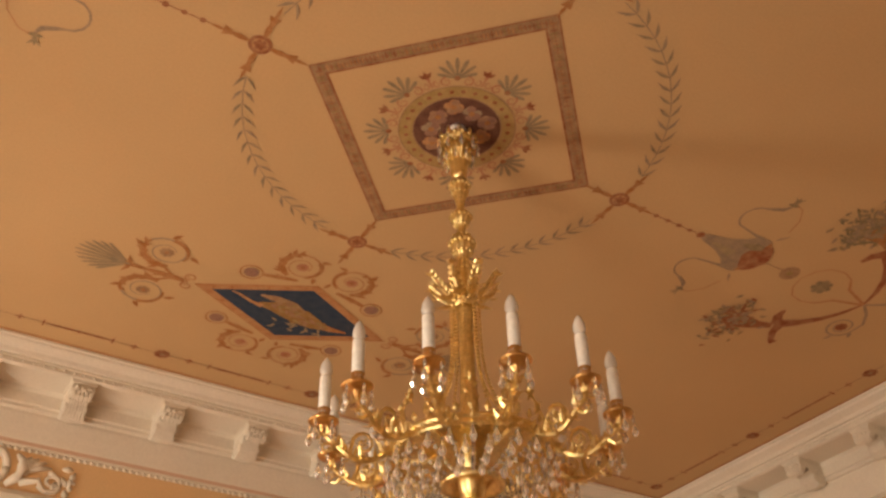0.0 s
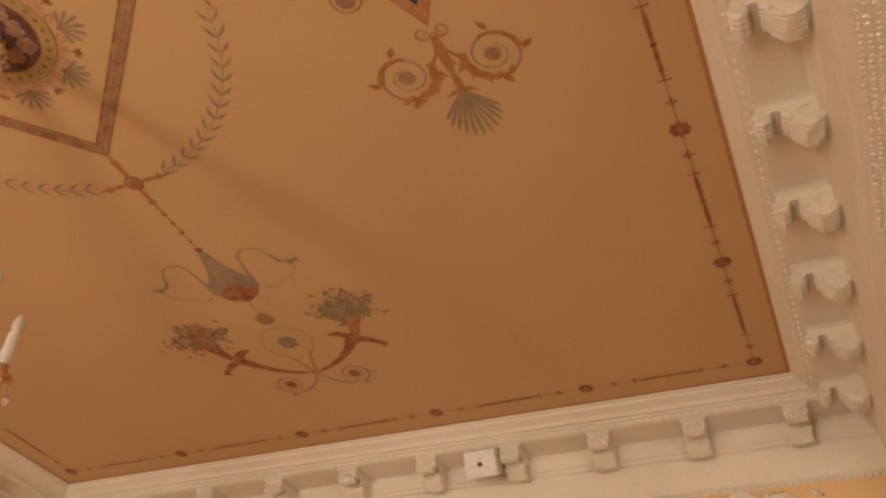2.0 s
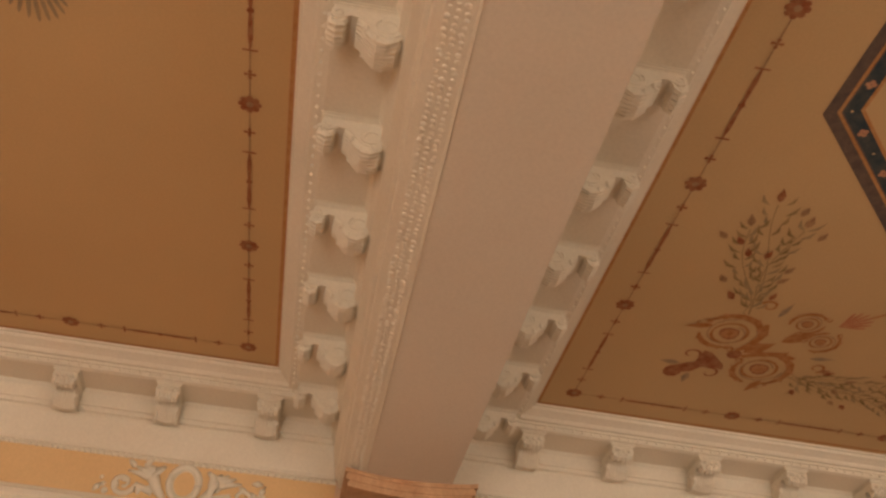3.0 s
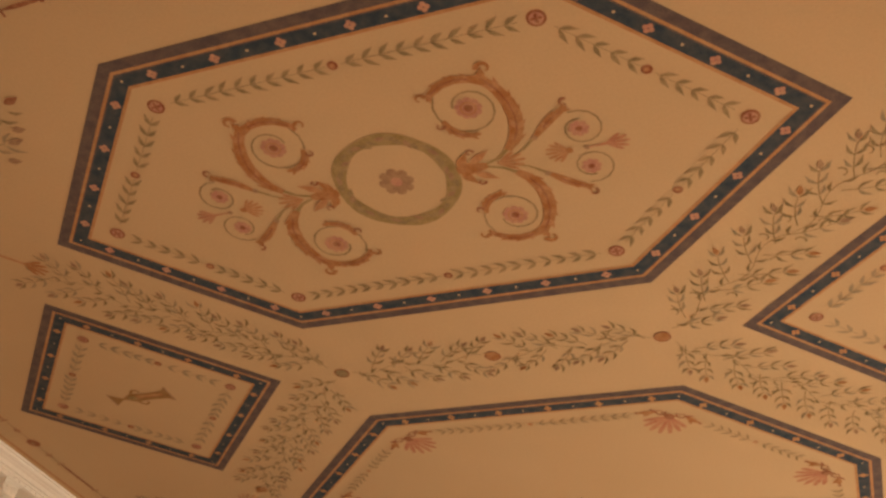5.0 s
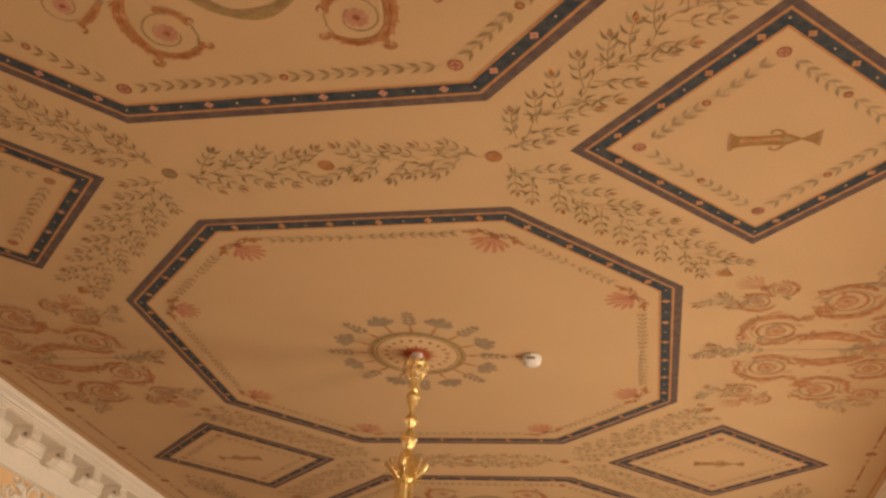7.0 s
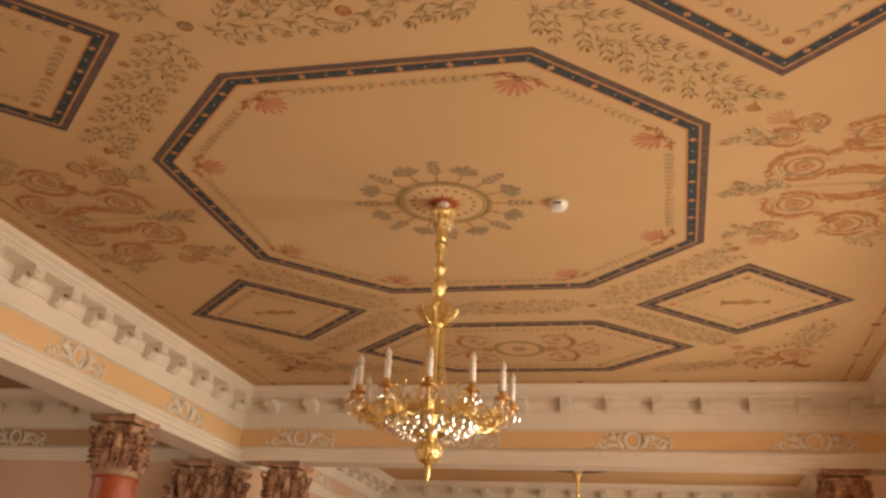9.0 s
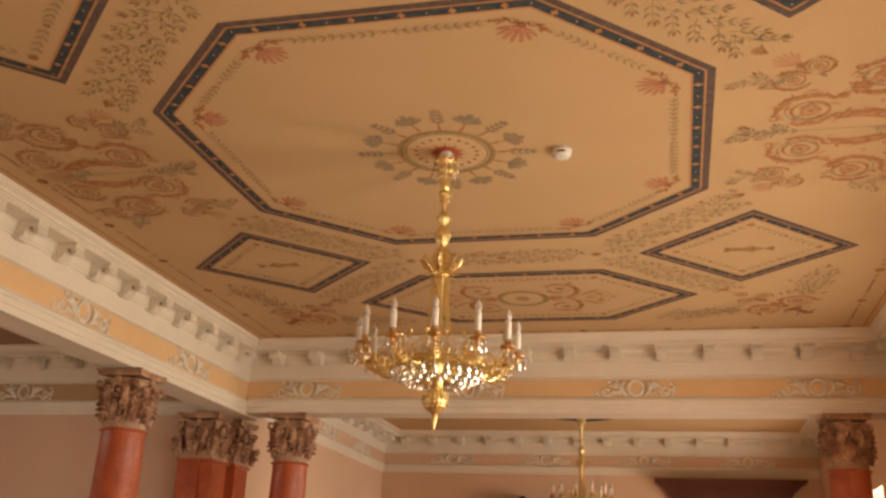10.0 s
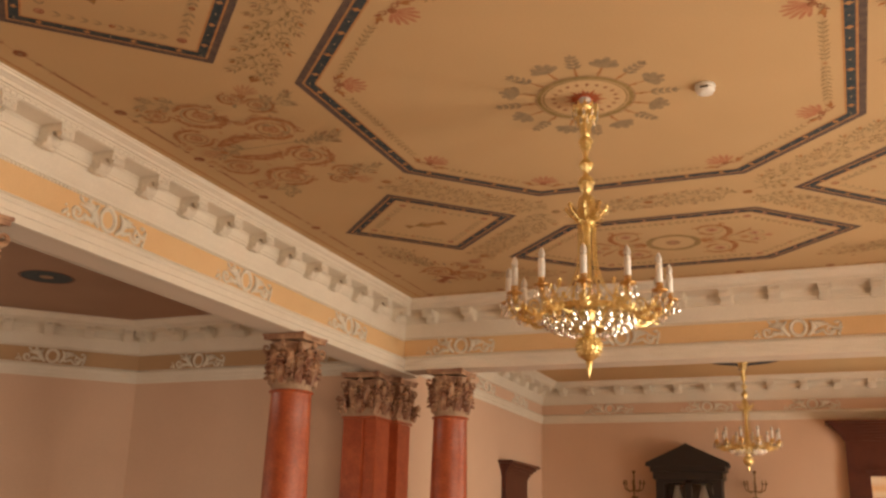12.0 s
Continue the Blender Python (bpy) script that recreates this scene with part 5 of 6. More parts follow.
def chandelier(x, y, label, arms=12, spin=0.0):
    root = thing("chandelier", pose(x, y, CZ, 0, 0, spin), label, "chandelier", "gilt chandeliers")
    # stem: canopy, turned knops and baluster; z is measured down from the ceiling
    bm = bmesh.new()
    lathe(bm, [(0.035, 0.0), (0.038, -0.012), (0.03, -0.03), (0.02, -0.05), (0.018, -0.06)], 16)
    part("canopy", bm, WHITEP, root, "white ceiling cap", smooth=True)
    bm = bmesh.new()
    lathe(bm, [(0.03, -0.052), (0.070, -0.061), (0.075, -0.073), (0.062, -0.084), (0.060, -0.104), (0.066, -0.113), (0.052, -0.136), (0.036, -0.178), (0.03, -0.230), (0.024, -0.261)], 18, lobes=9, depth=0.06)
    for k in range(10):
        a = 2 * math.pi * k / 10
        tube(bm, [(0.055 * math.cos(a), 0.055 * math.sin(a), -0.073), (0.074 * math.cos(a), 0.074 * math.sin(a), -0.054), (0.07 * math.cos(a), 0.07 * math.sin(a), -0.037)], [0.012, 0.009, 0.004], 5)
    for k in range(16):
        a = 2 * math.pi * k / 16
        ball(bm, (0.076 * math.cos(a), 0.076 * math.sin(a), -0.073), 0.0085, 6, 4)
        ball(bm, (0.063 * math.cos(a), 0.063 * math.sin(a), -0.098), 0.0075, 6, 4)
        tube(bm, [(0.066 * math.cos(a), 0.066 * math.sin(a), -0.113), (0.058 * math.cos(a), 0.058 * math.sin(a), -0.135), (0.040 * math.cos(a), 0.040 * math.sin(a), -0.175)], [0.007, 0.006, 0.004], 5)
    part("top_crown", bm, GILT, root, smooth=True)
    bm = bmesh.new()
    prof = [(0.022, -0.251), (0.040, -0.263), (0.047, -0.280), (0.047, -0.293), (0.034, -0.308), (0.036, -0.324), (0.024, -0.350), (0.018, -0.376), (0.016, -0.392), (0.03, -0.405),
            (0.046, -0.423), (0.048, -0.439), (0.036, -0.457), (0.020, -0.475), (0.017, -0.496), (0.032, -0.510), (0.05, -0.528), (0.056, -0.549), (0.052, -0.573), (0.034, -0.598), (0.022, -0.617),
            (0.030, -0.637), (0.036, -0.669), (0.034, -0.731), (0.028, -0.763), (0.046, -0.779), (0.050, -0.794), (0.042, -0.810)]
    lathe(bm, [(0.80 * r, z) for r, z in prof], 40, lobes=10, depth=0.075)
    for zk, rk, nk, bk in ((-0.286, 0.048, 14, 0.008), (-0.318, 0.036, 10, 0.007), (-0.431, 0.048, 14, 0.008), (-0.465, 0.030, 10, 0.006), (-0.549, 0.057, 16, 0.009), (-0.520, 0.042, 12, 0.006), (-0.585, 0.044, 12, 0.007), (-0.655, 0.037, 12, 0.007), (-0.787, 0.050, 14, 0.008)):
        for k in range(nk):
            a = 2 * math.pi * k / nk
            ball(bm, (0.80 * rk * math.cos(a), 0.80 * rk * math.sin(a), zk), bk, 6, 4)
    part("stem", bm, GILT, root, smooth=True)
    bm = bmesh.new()
    lathe(bm, [(0.034, -0.810), (0.032, -0.826), (0.024, -0.857), (0.024, -1.045), (0.030, -1.191), (0.050, -1.244), (0.046, -1.275), (0.056, -1.317), (0.04, -1.359), (0.036, -1.463)], 20, lobes=10, depth=0.09)
    part("shaft", bm, GILT, root, smooth=True)
    # crown of pierced scroll leaves
    lm = bmesh.new()
    tube(lm, [(0.036, 0, -0.790), (0.062, 0, -0.768), (0.088, 0, -0.735), (0.106, 0, -0.700), (0.116, 0, -0.672), (0.112, 0, -0.655), (0.100, 0, -0.660), (0.098, 0, -0.672)], [0.006, 0.006, 0.0055, 0.005, 0.0045, 0.004, 0.0035, 0.003], 5)
    tube(lm, [(0.060, 0, -0.770), (0.070, 0, -0.735), (0.064, 0, -0.710), (0.052, 0, -0.715), (0.052, 0, -0.730)], [0.005, 0.0045, 0.004, 0.0035, 0.003], 5)
    for t in range(6):
        x, z = 0.045 + 0.012 * t, -0.782 + 0.021 * t
        for q in (-1, 1):
            blade(lm, (x, 0, z), (0.7, q * 1.0, 0.5), 0.040 - 0.003 * t, 0.018, 0.008)
    blade(lm, (0.092, 0, -0.735), (1, 0, 0.15), 0.034, 0.02, 0.01)
    blade(lm, (0.108, 0, -0.690), (1, 0, 0.7), 0.032, 0.018, -0.006)
    blade(lm, (0.040, 0, -0.786), (1, 0, -0.25), 0.060, 0.03, 0.014)
    tube(lm, [(0.030, 0, -0.775), (0.044, 0, -0.70), (0.046, 0, -0.645), (0.040, 0, -0.600), (0.028, 0, -0.57)], [0.005, 0.0045, 0.004, 0.004, 0.003], 5)
    bmesh.ops.scale(lm, vec=(1.12, 1.1, 0.74), space=Matrix.Translation((0, 0, 0.79)), verts=lm.verts)
    ME_LEAF = mesh_of(lm, "crown_leaf", GILT)
    for k in range(8):
        share("crown_leaf", ME_LEAF, root, pose(0, 0, 0, 0, 0, 45 * k + 10))
    # flower sprigs that rise from the gallery, between the arms
    km = bmesh.new()
    tube(km, [(0.262, 0, -1.315), (0.258, 0, -1.27), (0.240, 0, -1.225), (0.222, 0, -1.185)], [0.0045, 0.004, 0.0035, 0.003], 5)
    for t, q in ((0.03, 1), (0.055, -1), (0.08, 1)):
        blade(km, (0.256 - 0.2 * t, 0, -1.305 + t), (0.2, q, 0.5), 0.038, 0.018, 0.006)
    for k in range(6):
        a = k * math.pi / 3
        blade(km, (0.222, 0, -1.183), (0.25 * math.cos(a), math.sin(a), 0.9 * math.cos(a) + 0.2), 0.026, 0.02, 0.006)
    ball(km, (0.222, 0, -1.183), 0.009, 6, 4)
    ME_BRK = mesh_of(km, "flower_sprig", GILT)
    for k in range(12):
        share("flower_sprig", ME_BRK, root, pose(0, 0, 0, 0, 0, 30 * k))
    # beaded chains from the crown to the gallery
    bm = bmesh.new()
    for k in range(8):
        a = 2 * math.pi * (k + 0.5) / 8
        c, s = math.cos(a), math.sin(a)
        for i in range(36):
            t = i / 35
            r = 0.050 + 0.20 * (t ** 4.0)
            ball(bm, (r * c, r * s, -0.81 - 0.50 * t), 0.0066, 5, 3)
    part("bead_chain", bm, GILT, root, "gilt beaded chains")["kind"] = "stuff"
    # gallery ring with a leaf crest
    bm = bmesh.new()
    lathe(bm, [(0.258, -1.312), (0.268, -1.314), (0.271, -1.322), (0.266, -1.330), (0.270, -1.344), (0.266, -1.350), (0.258, -1.350), (0.254, -1.325)], 48)
    for k in range(36):
        a = 2 * math.pi * k / 36
        c, s = math.cos(a), math.sin(a)
        h = 0.032 if k % 3 == 0 else 0.018
        blade(bm, (0.266 * c, 0.266 * s, -1.312), (0.35 * c, 0.35 * s, 1), h + 0.016, 0.026, 0.004)
        e = 0.05 if k % 2 else -0.05
        c2, s2 = math.cos(a + e), math.sin(a + e)
        blade(bm, (0.266 * c, 0.266 * s, -1.336), (c2, s2, 0.25 if k % 2 else -0.35), 0.036, 0.022, 0.008)
        ball(bm, (0.262 * math.cos(a + 0.08), 0.262 * math.sin(a + 0.08), -1.352), 0.007, 5, 3)
    part("gallery", bm, GILT, root, "pierced gilt gallery ring with leaf crest")
    bm = bmesh.new()
    for k in range(6):
        a = 2 * math.pi * k / 6
        tube(bm, [(0.045 * math.cos(a), 0.045 * math.sin(a), -1.295), (0.15 * math.cos(a), 0.15 * math.sin(a), -1.345), (0.262 * math.cos(a), 0.262 * math.sin(a), -1.330)], 0.008, 5)
    part("spoke", bm, GILT, root)
    # arm: S-scroll with leaves, cup, candle and drops; built once and turned
    am = bmesh.new()
    path = [(0.255, 0, -1.332), (0.285, 0, -1.352), (0.315, 0, -1.368), (0.345, 0, -1.374), (0.375, 0, -1.368), (0.403, 0, -1.353), (0.428, 0, -1.334), (0.450, 0, -1.318), (0.466, 0, -1.306), (0.474, 0, -1.294)]
    tube(am, path, [0.010, 0.010, 0.0098, 0.0094, 0.009, 0.0084, 0.0078, 0.0072, 0.0066, 0.006], 6)
    for i in range(1, 9):
        px, _, pz = path[i]
        q = 1 if i % 2 else -1
        blade(am, (px, 0, pz), (0.5, q * 0.9, 0.55), 0.052 - 0.003 * abs(i - 4), 0.020, 0.014)
        blade(am, (px, 0, pz), (0.6, -q * 0.8, -0.35), 0.040, 0.016, 0.012)
        blade(am, (px + 0.01, 0, pz), (0.8, q * 0.4, -0.7), 0.030, 0.013, 0.010)
        blade(am, (px, 0, pz), (-0.2, -q * 0.6, 0.8), 0.036, 0.015, 0.010)
        if i % 2:
            blade(am, (px, 0, pz), (0.35, 0.15 * q, 1), 0.054, 0.018, -0.014)
    # inner scroll with a bloom, and a thin counter-curl under the cup
    sp = []
    for i in range(13):
        a = 0.4 + i / 12 * 7.0
        q = 0.036 * (1 - 0.68 * i / 12)
        sp.append((0.345 + q * math.cos(a), 0, -1.322 + q * math.sin(a)))
    tube(am, [(0.39, 0, -1.362)] + sp, [0.007] + [0.0065 - 0.003 * i / 12 for i in range(13)], 5)
    for a in range(6):
        blade(am, (0.345, 0, -1.322), (math.cos(a * 1.047), 0.7 * (-1) ** a, math.sin(a * 1.047)), 0.020, 0.014, 0.003)
    tube(am, [(0.428, 0, -1.334), (0.452, 0, -1.352), (0.470, 0, -1.350), (0.474, 0, -1.338), (0.464, 0, -1.334)], [0.005, 0.005, 0.0045, 0.004, 0.003], 5)
    ME_ARM = mesh_of(am, "arm", GILT)
    cm = bmesh.new()
    lathe(cm, [(0.006, -1.300), (0.011, -1.288), (0.012, -1.280), (0.020, -1.275), (0.044, -1.269), (0.049, -1.264), (0.046, -1.260), (0.02, -1.258), (0.019, -1.234), (0.022, -1.226), (0.018, -1.222)], 14, 0.474)
    ME_CUP = mesh_of(cm, "drip_cup", COPPER)
    ME_CUP.polygons.foreach_set("use_smooth", [True] * len(ME_CUP.polygons))
    dm = bmesh.new()
    lathe(dm, [(0.0190, -1.242), (0.0190, -1.126), (0.0175, -1.119), (0.013, -1.115)], 12, 0.474)
    ME_CAN = mesh_of(dm, "candle", CANDLE)
    ME_CAN.polygons.foreach_set("use_smooth", [True] * len(ME_CAN.polygons))
    fm = bmesh.new()
    lathe(fm, [(0.014, -1.117), (0.0195, -1.106), (0.0205, -1.094), (0.0175, -1.078), (0.0105, -1.063), (0.002, -1.052)], 10, 0.474)
    ME_BULB = mesh_of(fm, "flame_bulb", BULB)
    ME_BULB.polygons.foreach_set("use_smooth", [True] * len(ME_BULB.polygons))
    gm = bmesh.new()

    def drop(b, px, py, pz, l, r):
        ball(b, (px, py, pz), r * 0.45, 6, 3)
        lathe(b, [(0.0012, pz - 0.004), (r * 0.55, pz - l * 0.35), (r, pz - l * 0.68), (r * 0.55, pz - l * 0.92), (0.0012, pz - l)], 6, px, py)

    drop(gm, 0, 0, 0.004, 0.026, 0.0055)
    drop(gm, 0, 0, -0.022, 0.046, 0.0115)
    ME_DROP = mesh_of(gm, "crystal_drop", CRYSTAL)
    for k in range(arms):
        t = pose(0, 0, 0, 0, 0, 360 * (k + 0.5) / arms)
        arm = share("arm", ME_ARM, root, t)
        arm["label"] = "gilt leafy scroll arm"
        cup = share("drip_cup", ME_CUP, root, t)
        for j in range(5):
            a = 2 * math.pi * (j + 0.37 * k) / 5
            share("crystal_drop", ME_DROP, cup, pose(0.474 + 0.043 * math.cos(a), 0.043 * math.sin(a), -1.270))
        can = share("candle", ME_CAN, root, t)
        can["label"] = "white sleeve of an unlit electric candle"
        share("flame_bulb", ME_BULB, can, Matrix())
    # basket of crystal strings and drops under the gallery
    bm = bmesh.new()
    for ring, (r, z, n, l, w) in enumerate(((0.268, -1.352, 24, 0.050, 0.0125), (0.244, -1.374, 22, 0.052, 0.0125), (0.208, -1.394, 18, 0.050, 0.012), (0.162, -1.410, 14, 0.046, 0.011))):
        for k in range(n):
            a = 2 * math.pi * (k + 0.5 * (ring % 2)) / n
            drop(bm, r * math.cos(a), r * math.sin(a), z, l, w)
    for k in range(24):
        a = 2 * math.pi * k / 24
        for i in range(9):
            t = i / 8
            r = 0.262 - 0.16 * t
            ball(bm, (r * math.cos(a), r * math.sin(a), -1.36 - 0.055 * math.sin(t * 1.57)), 0.0085, 5, 3)
    for k in range(9):
        a = 2 * math.pi * k / 9
        drop(bm, 0.078 * math.cos(a), 0.078 * math.sin(a), -0.085, 0.060, 0.0095)
        drop(bm, 0.06 * math.cos(a + 0.35), 0.06 * math.sin(a + 0.35), -0.14, 0.048, 0.008)
    part("crystal_basket", bm, CRYSTAL, root, "strings of clear cut crystal drops")["kind"] = "stuff"
    bm = bmesh.new()
    lathe(bm, [(0.03, -1.39), (0.094, -1.400), (0.104, -1.412), (0.102, -1.424), (0.092, -1.430), (0.083, -1.424), (0.070, -1.410), (0.052, -1.408), (0.046, -1.420), (0.040, -1.444), (0.032, -1.456), (0.025, -1.466)], 28)
    part("dish", bm, GILT, root, smooth=True)
    bm = bmesh.new()
    lathe(bm, [(0.026, -1.462), (0.042, -1.472), (0.062, -1.49), (0.072, -1.515), (0.073, -1.535), (0.064, -1.562), (0.045, -1.586), (0.024, -1.60), (0.014, -1.61)], 24, lobes=12, depth=0.03)
    for zk, rk, nk in ((-1.485, 0.060, 14), (-1.505, 0.071, 18), (-1.525, 0.0745, 18), (-1.548, 0.071, 18), (-1.570, 0.059, 14)):
        for k in range(nk):
            a = 2 * math.pi * (k + 0.5 * (nk == 14)) / nk
            ball(bm, (rk * math.cos(a), rk * math.sin(a), zk), 0.0085, 6, 4)
    part("globe", bm, GILT, root, "chased gilt globe", smooth=True)
    bm = bmesh.new()
    lathe(bm, [(0.015, -1.605), (0.022, -1.614), (0.014, -1.628), (0.018, -1.64), (0.011, -1.658), (0.007, -1.68), (0.002, -1.705)], 12)
    part("finial", bm, GILT, root, smooth=True)
    return root


first = chandelier(0, 0, "gilt bronze chandelier with white candles and crystal drops", 12, -3.5)
first.scale = (0.955, 0.955, 1.0)
second = copy_thing(first, pose(BX, BY, CZ, 0, 0, 27.3) @ Matrix.Diagonal((0.985, 0.985, 1.022, 1)))
third = copy_thing(first, pose(-0.03, 8.95, CZ, 0, 0, 10) @ Matrix.Diagonal((0.94, 0.94, 0.94, 1)))


# ---- columns ----
def capital_mesh(square=0.0, scale=1.0):
    """A Corinthian capital from the astragal (z 0) to the abacus (z 0.47); square: half width of a pier, 0 for a round column."""
    bm = bmesh.new()
    r0 = 0.19 if not square else square
    if square:
        box(bm, -square + 0.01, square - 0.01, -square + 0.01, square - 0.01, 0, 0.40)
    else:
        lathe(bm, [(r0 * 0.98, 0.0), (r0 * 0.94, 0.10), (r0 * 0.94, 0.28), (r0 * 1.06, 0.37), (r0 * 1.15, 0.40)], 20)
    rows = ((0.015, 0.17, 8, 0.0), (0.10, 0.20, 8, 0.5))
    for z0, h, n, off in rows:
        for k in range(n):
            a = 2 * math.pi * (k + off) / n
            c, s = math.cos(a), math.sin(a)
            rr = r0 / max(abs(c), abs(s)) if square else r0
            pts = [(rr * 0.98 * c, rr * 0.98 * s, z0), (rr * 1.06 * c, rr * 1.06 * s, z0 + h * 0.5), (rr * 1.14 * c, rr * 1.14 * s, z0 + h * 0.85), (rr * 1.3 * c, rr * 1.3 * s, z0 + h), (rr * 1.36 * c, rr * 1.36 * s, z0 + h * 0.86)]
            tube(bm, pts, [0.05, 0.052, 0.046, 0.034, 0.014], 6)
            for w in (-1, 1):
                for t, q in ((0.25, 0.055), (0.55, 0.062), (0.8, 0.05)):
                    p = (rr * 1.05 * c - w * q * s, rr * 1.05 * s + w * q * c, z0 + h * t)
                    tube(bm, [p, (p[0] + 0.03 * c - w * 0.018 * s, p[1] + 0.03 * s + w * 0.018 * c, p[2] + 0.03), (p[0] + 0.06 * c - w * 0.02 * s, p[1] + 0.06 * s + w * 0.02 * c, p[2] + 0.012)], [0.022, 0.018, 0.007], 5)
    for k in range(4):
        a = math.pi / 4 + k * math.pi / 2
        c, s = math.cos(a), math.sin(a)
        d = r0 * 1.414 if square else r0 * 1.32
        pts = []
        for i in range(12):
            t = 2.4 + i / 11 * 6.5
            q = 0.058 * (1 - 0.75 * i / 11)
            e = d + 0.015 + q * math.cos(t)
            pts.append((e * c, e * s, 0.345 + q * math.sin(t)))
        tube(bm, [(r0 * 0.95 * c, r0 * 0.95 * s, 0.22), (d * 0.9 * c, d * 0.9 * s, 0.33)] + pts, [0.02, 0.024] + [0.024 - 0.012 * i / 11 for i in range(12)], 6)
        b = k * math.pi / 2
        ball(bm, (r0 * 1.12 * math.cos(b), r0 * 1.12 * math.sin(b), 0.385), 0.034, 8, 5)
        for w in (-1, 1):
            e = b + w * 0.32
            q = r0 * 1.1
            tube(bm, [(q * math.cos(e), q * math.sin(e), 0.24), (q * 1.05 * math.cos(e - w * 0.1), q * 1.05 * math.sin(e - w * 0.1), 0.32), (q * 1.1 * math.cos(b), q * 1.1 * math.sin(b), 0.345)], [0.016, 0.018, 0.012], 5)
    return mesh_of(bm, "capital", CAPM)


def abacus(bm, h, z0, z1):
    """A slab with concave sides and cut corners."""
    pts = []
    for k in range(4):
        a = k * math.pi / 2
        for i in range(9):
            t = -1 + i / 4
            x, y = h * (0.80 + 0.14 * t * t), h * 0.94 * t
            pts.append((x * math.cos(a) - y * math.sin(a), x * math.sin(a) + y * math.cos(a)))
    for za, zb, k in ((z0, z0 + (z1 - z0) * 0.55, 0.95), (z0 + (z1 - z0) * 0.55, z1, 1.0)):
        lo = [bm.verts.new((x * k, y * k, za)) for x, y in pts]
        hi = [bm.verts.new((x * k, y * k, zb)) for x, y in pts]
        for i in range(len(pts)):
            j = (i + 1) % len(pts)
            bm.faces.new((lo[i], lo[j], hi[j], hi[i]))
        bm.faces.new(lo[::-1]), bm.faces.new(hi)


ME_CAP, ME_CAPS = capital_mesh(), capital_mesh(0.20)


def column(x, y, square=0.0, top=3.336, label="red scagliola column with a patinated Corinthian capital"):
    root = thing("column", pose(x, y, 0), label, "column", "columns under the beams")
    bm = bmesh.new()
    if square:
        q = square
        # a stepped plan: body with a narrower pilaster on its room side
        box(bm, -q, q * 0.25, -q, q, 0.25, top - 0.53)
        box(bm, q * 0.25, q, -q * 0.86, q * 0.86, 0.251, top - 0.531)
        bmesh.ops.bevel(bm, geom=bm.edges[:], offset=0.006, segments=2, affect="EDGES")
        part("shaft", bm, REDST, root, "polished red scagliola pier shaft")
        bm = boxes((-q - 0.07, q + 0.07, -q - 0.07, q + 0.07, 0, 0.14), (-q - 0.035, q + 0.035, -q - 0.035, q + 0.035, 0.14, 0.25))
        part("base", bm, CAPB, root)
        bm = boxes((-q - 0.012, q + 0.012, -q - 0.012, q + 0.012, top - 0.53, top - 0.505))
        part("astragal", bm, REDST, root)
    else:
        lathe(bm, [(0.216, 0.25), (0.217, 0.9), (0.210, 1.7), (0.198, 2.4), (0.189, top - 0.56), (0.196, top - 0.55)], 36)
        part("shaft", bm, REDST, root, "polished red scagliola shaft", smooth=True)
        bm = boxes((-0.32, 0.32, -0.32, 0.32, 0, 0.10))
        lathe(bm, [(0.31, 0.10), (0.325, 0.13), (0.30, 0.16), (0.265, 0.18), (0.285, 0.21), (0.275, 0.24), (0.24, 0.255)], 28)
        part("base", bm, CAPB, root)
        bm = bmesh.new()
        lathe(bm, [(0.192, top - 0.555), (0.210, top - 0.545), (0.212, top - 0.535), (0.192, top - 0.525)], 28)
        part("astragal", bm, REDST, root, smooth=True)
    bm = bmesh.new()
    if square:
        box(bm, -q, q, -q, q, top - 0.505, top - 0.40)
    else:
        lathe(bm, [(0.187, top - 0.53), (0.184, top - 0.42)], 28)
    part("neck", bm, CAPB, root, "pale stone necking")
    cap = share("capital", ME_CAPS if square else ME_CAP, root, pose(0, 0, top - 0.485))
    cap["label"] = "dark patinated leafy capital"
    bm = bmesh.new()
    abacus(bm, 0.240 if not square else 0.262, top - 0.058, top)
    part("abacus", bm, CAPM, root)
    return root


column(-3.53, 2.60), column(-3.53, -1.30)
column(-2.87, 4.95, 0.0, 3.36), column(2.93, 4.95, 0.0, 3.36)
column(-3.86, 4.82, 0.205, label="square red scagliola pier with a patinated Corinthian capital")
column(-3.775, 5.24, 0.195, 3.331, label="square red scagliola pier with a patinated Corinthian capital")

# capital that carries the near beam on the wall
root = thing("wall_capital", pose(-3.26, -4.895, 3.62), "carved terracotta-coloured capital under the end of the beam", "capital")
bm = bmesh.new()
for z0, z1, d in ((-0.022, 0.0, 0.325), (-0.030, -0.022, 0.308), (-0.058, -0.030, 0.316), (-0.066, -0.058, 0.298), (-0.088, -0.066, 0.304)):
    pts = []
    for i in range(13):
        t = -1 + i / 6
        pts.append((0.02 + d * (0.42 + 0.20 * t * t), d * t))
    pts += [(-0.13, d), (-0.13, -d)]
    lo, hi = [bm.verts.new((x, y, z0)) for x, y in pts], [bm.verts.new((x, y, z1)) for x, y in pts]
    for i in range(len(pts)):
        j = (i + 1) % len(pts)
        bm.faces.new((lo[i], lo[j], hi[j], hi[i]))
    bm.faces.new(lo[::-1]), bm.faces.new(hi)
CARVED = mottled("carved_stone_capital", (0.66, 0.42, 0.25), (0.44, 0.235, 0.125), 0.6, scale=9, fine=60, bump=0.2)
part("abacus", bm, CARVED, root)
bm = bmesh.new()
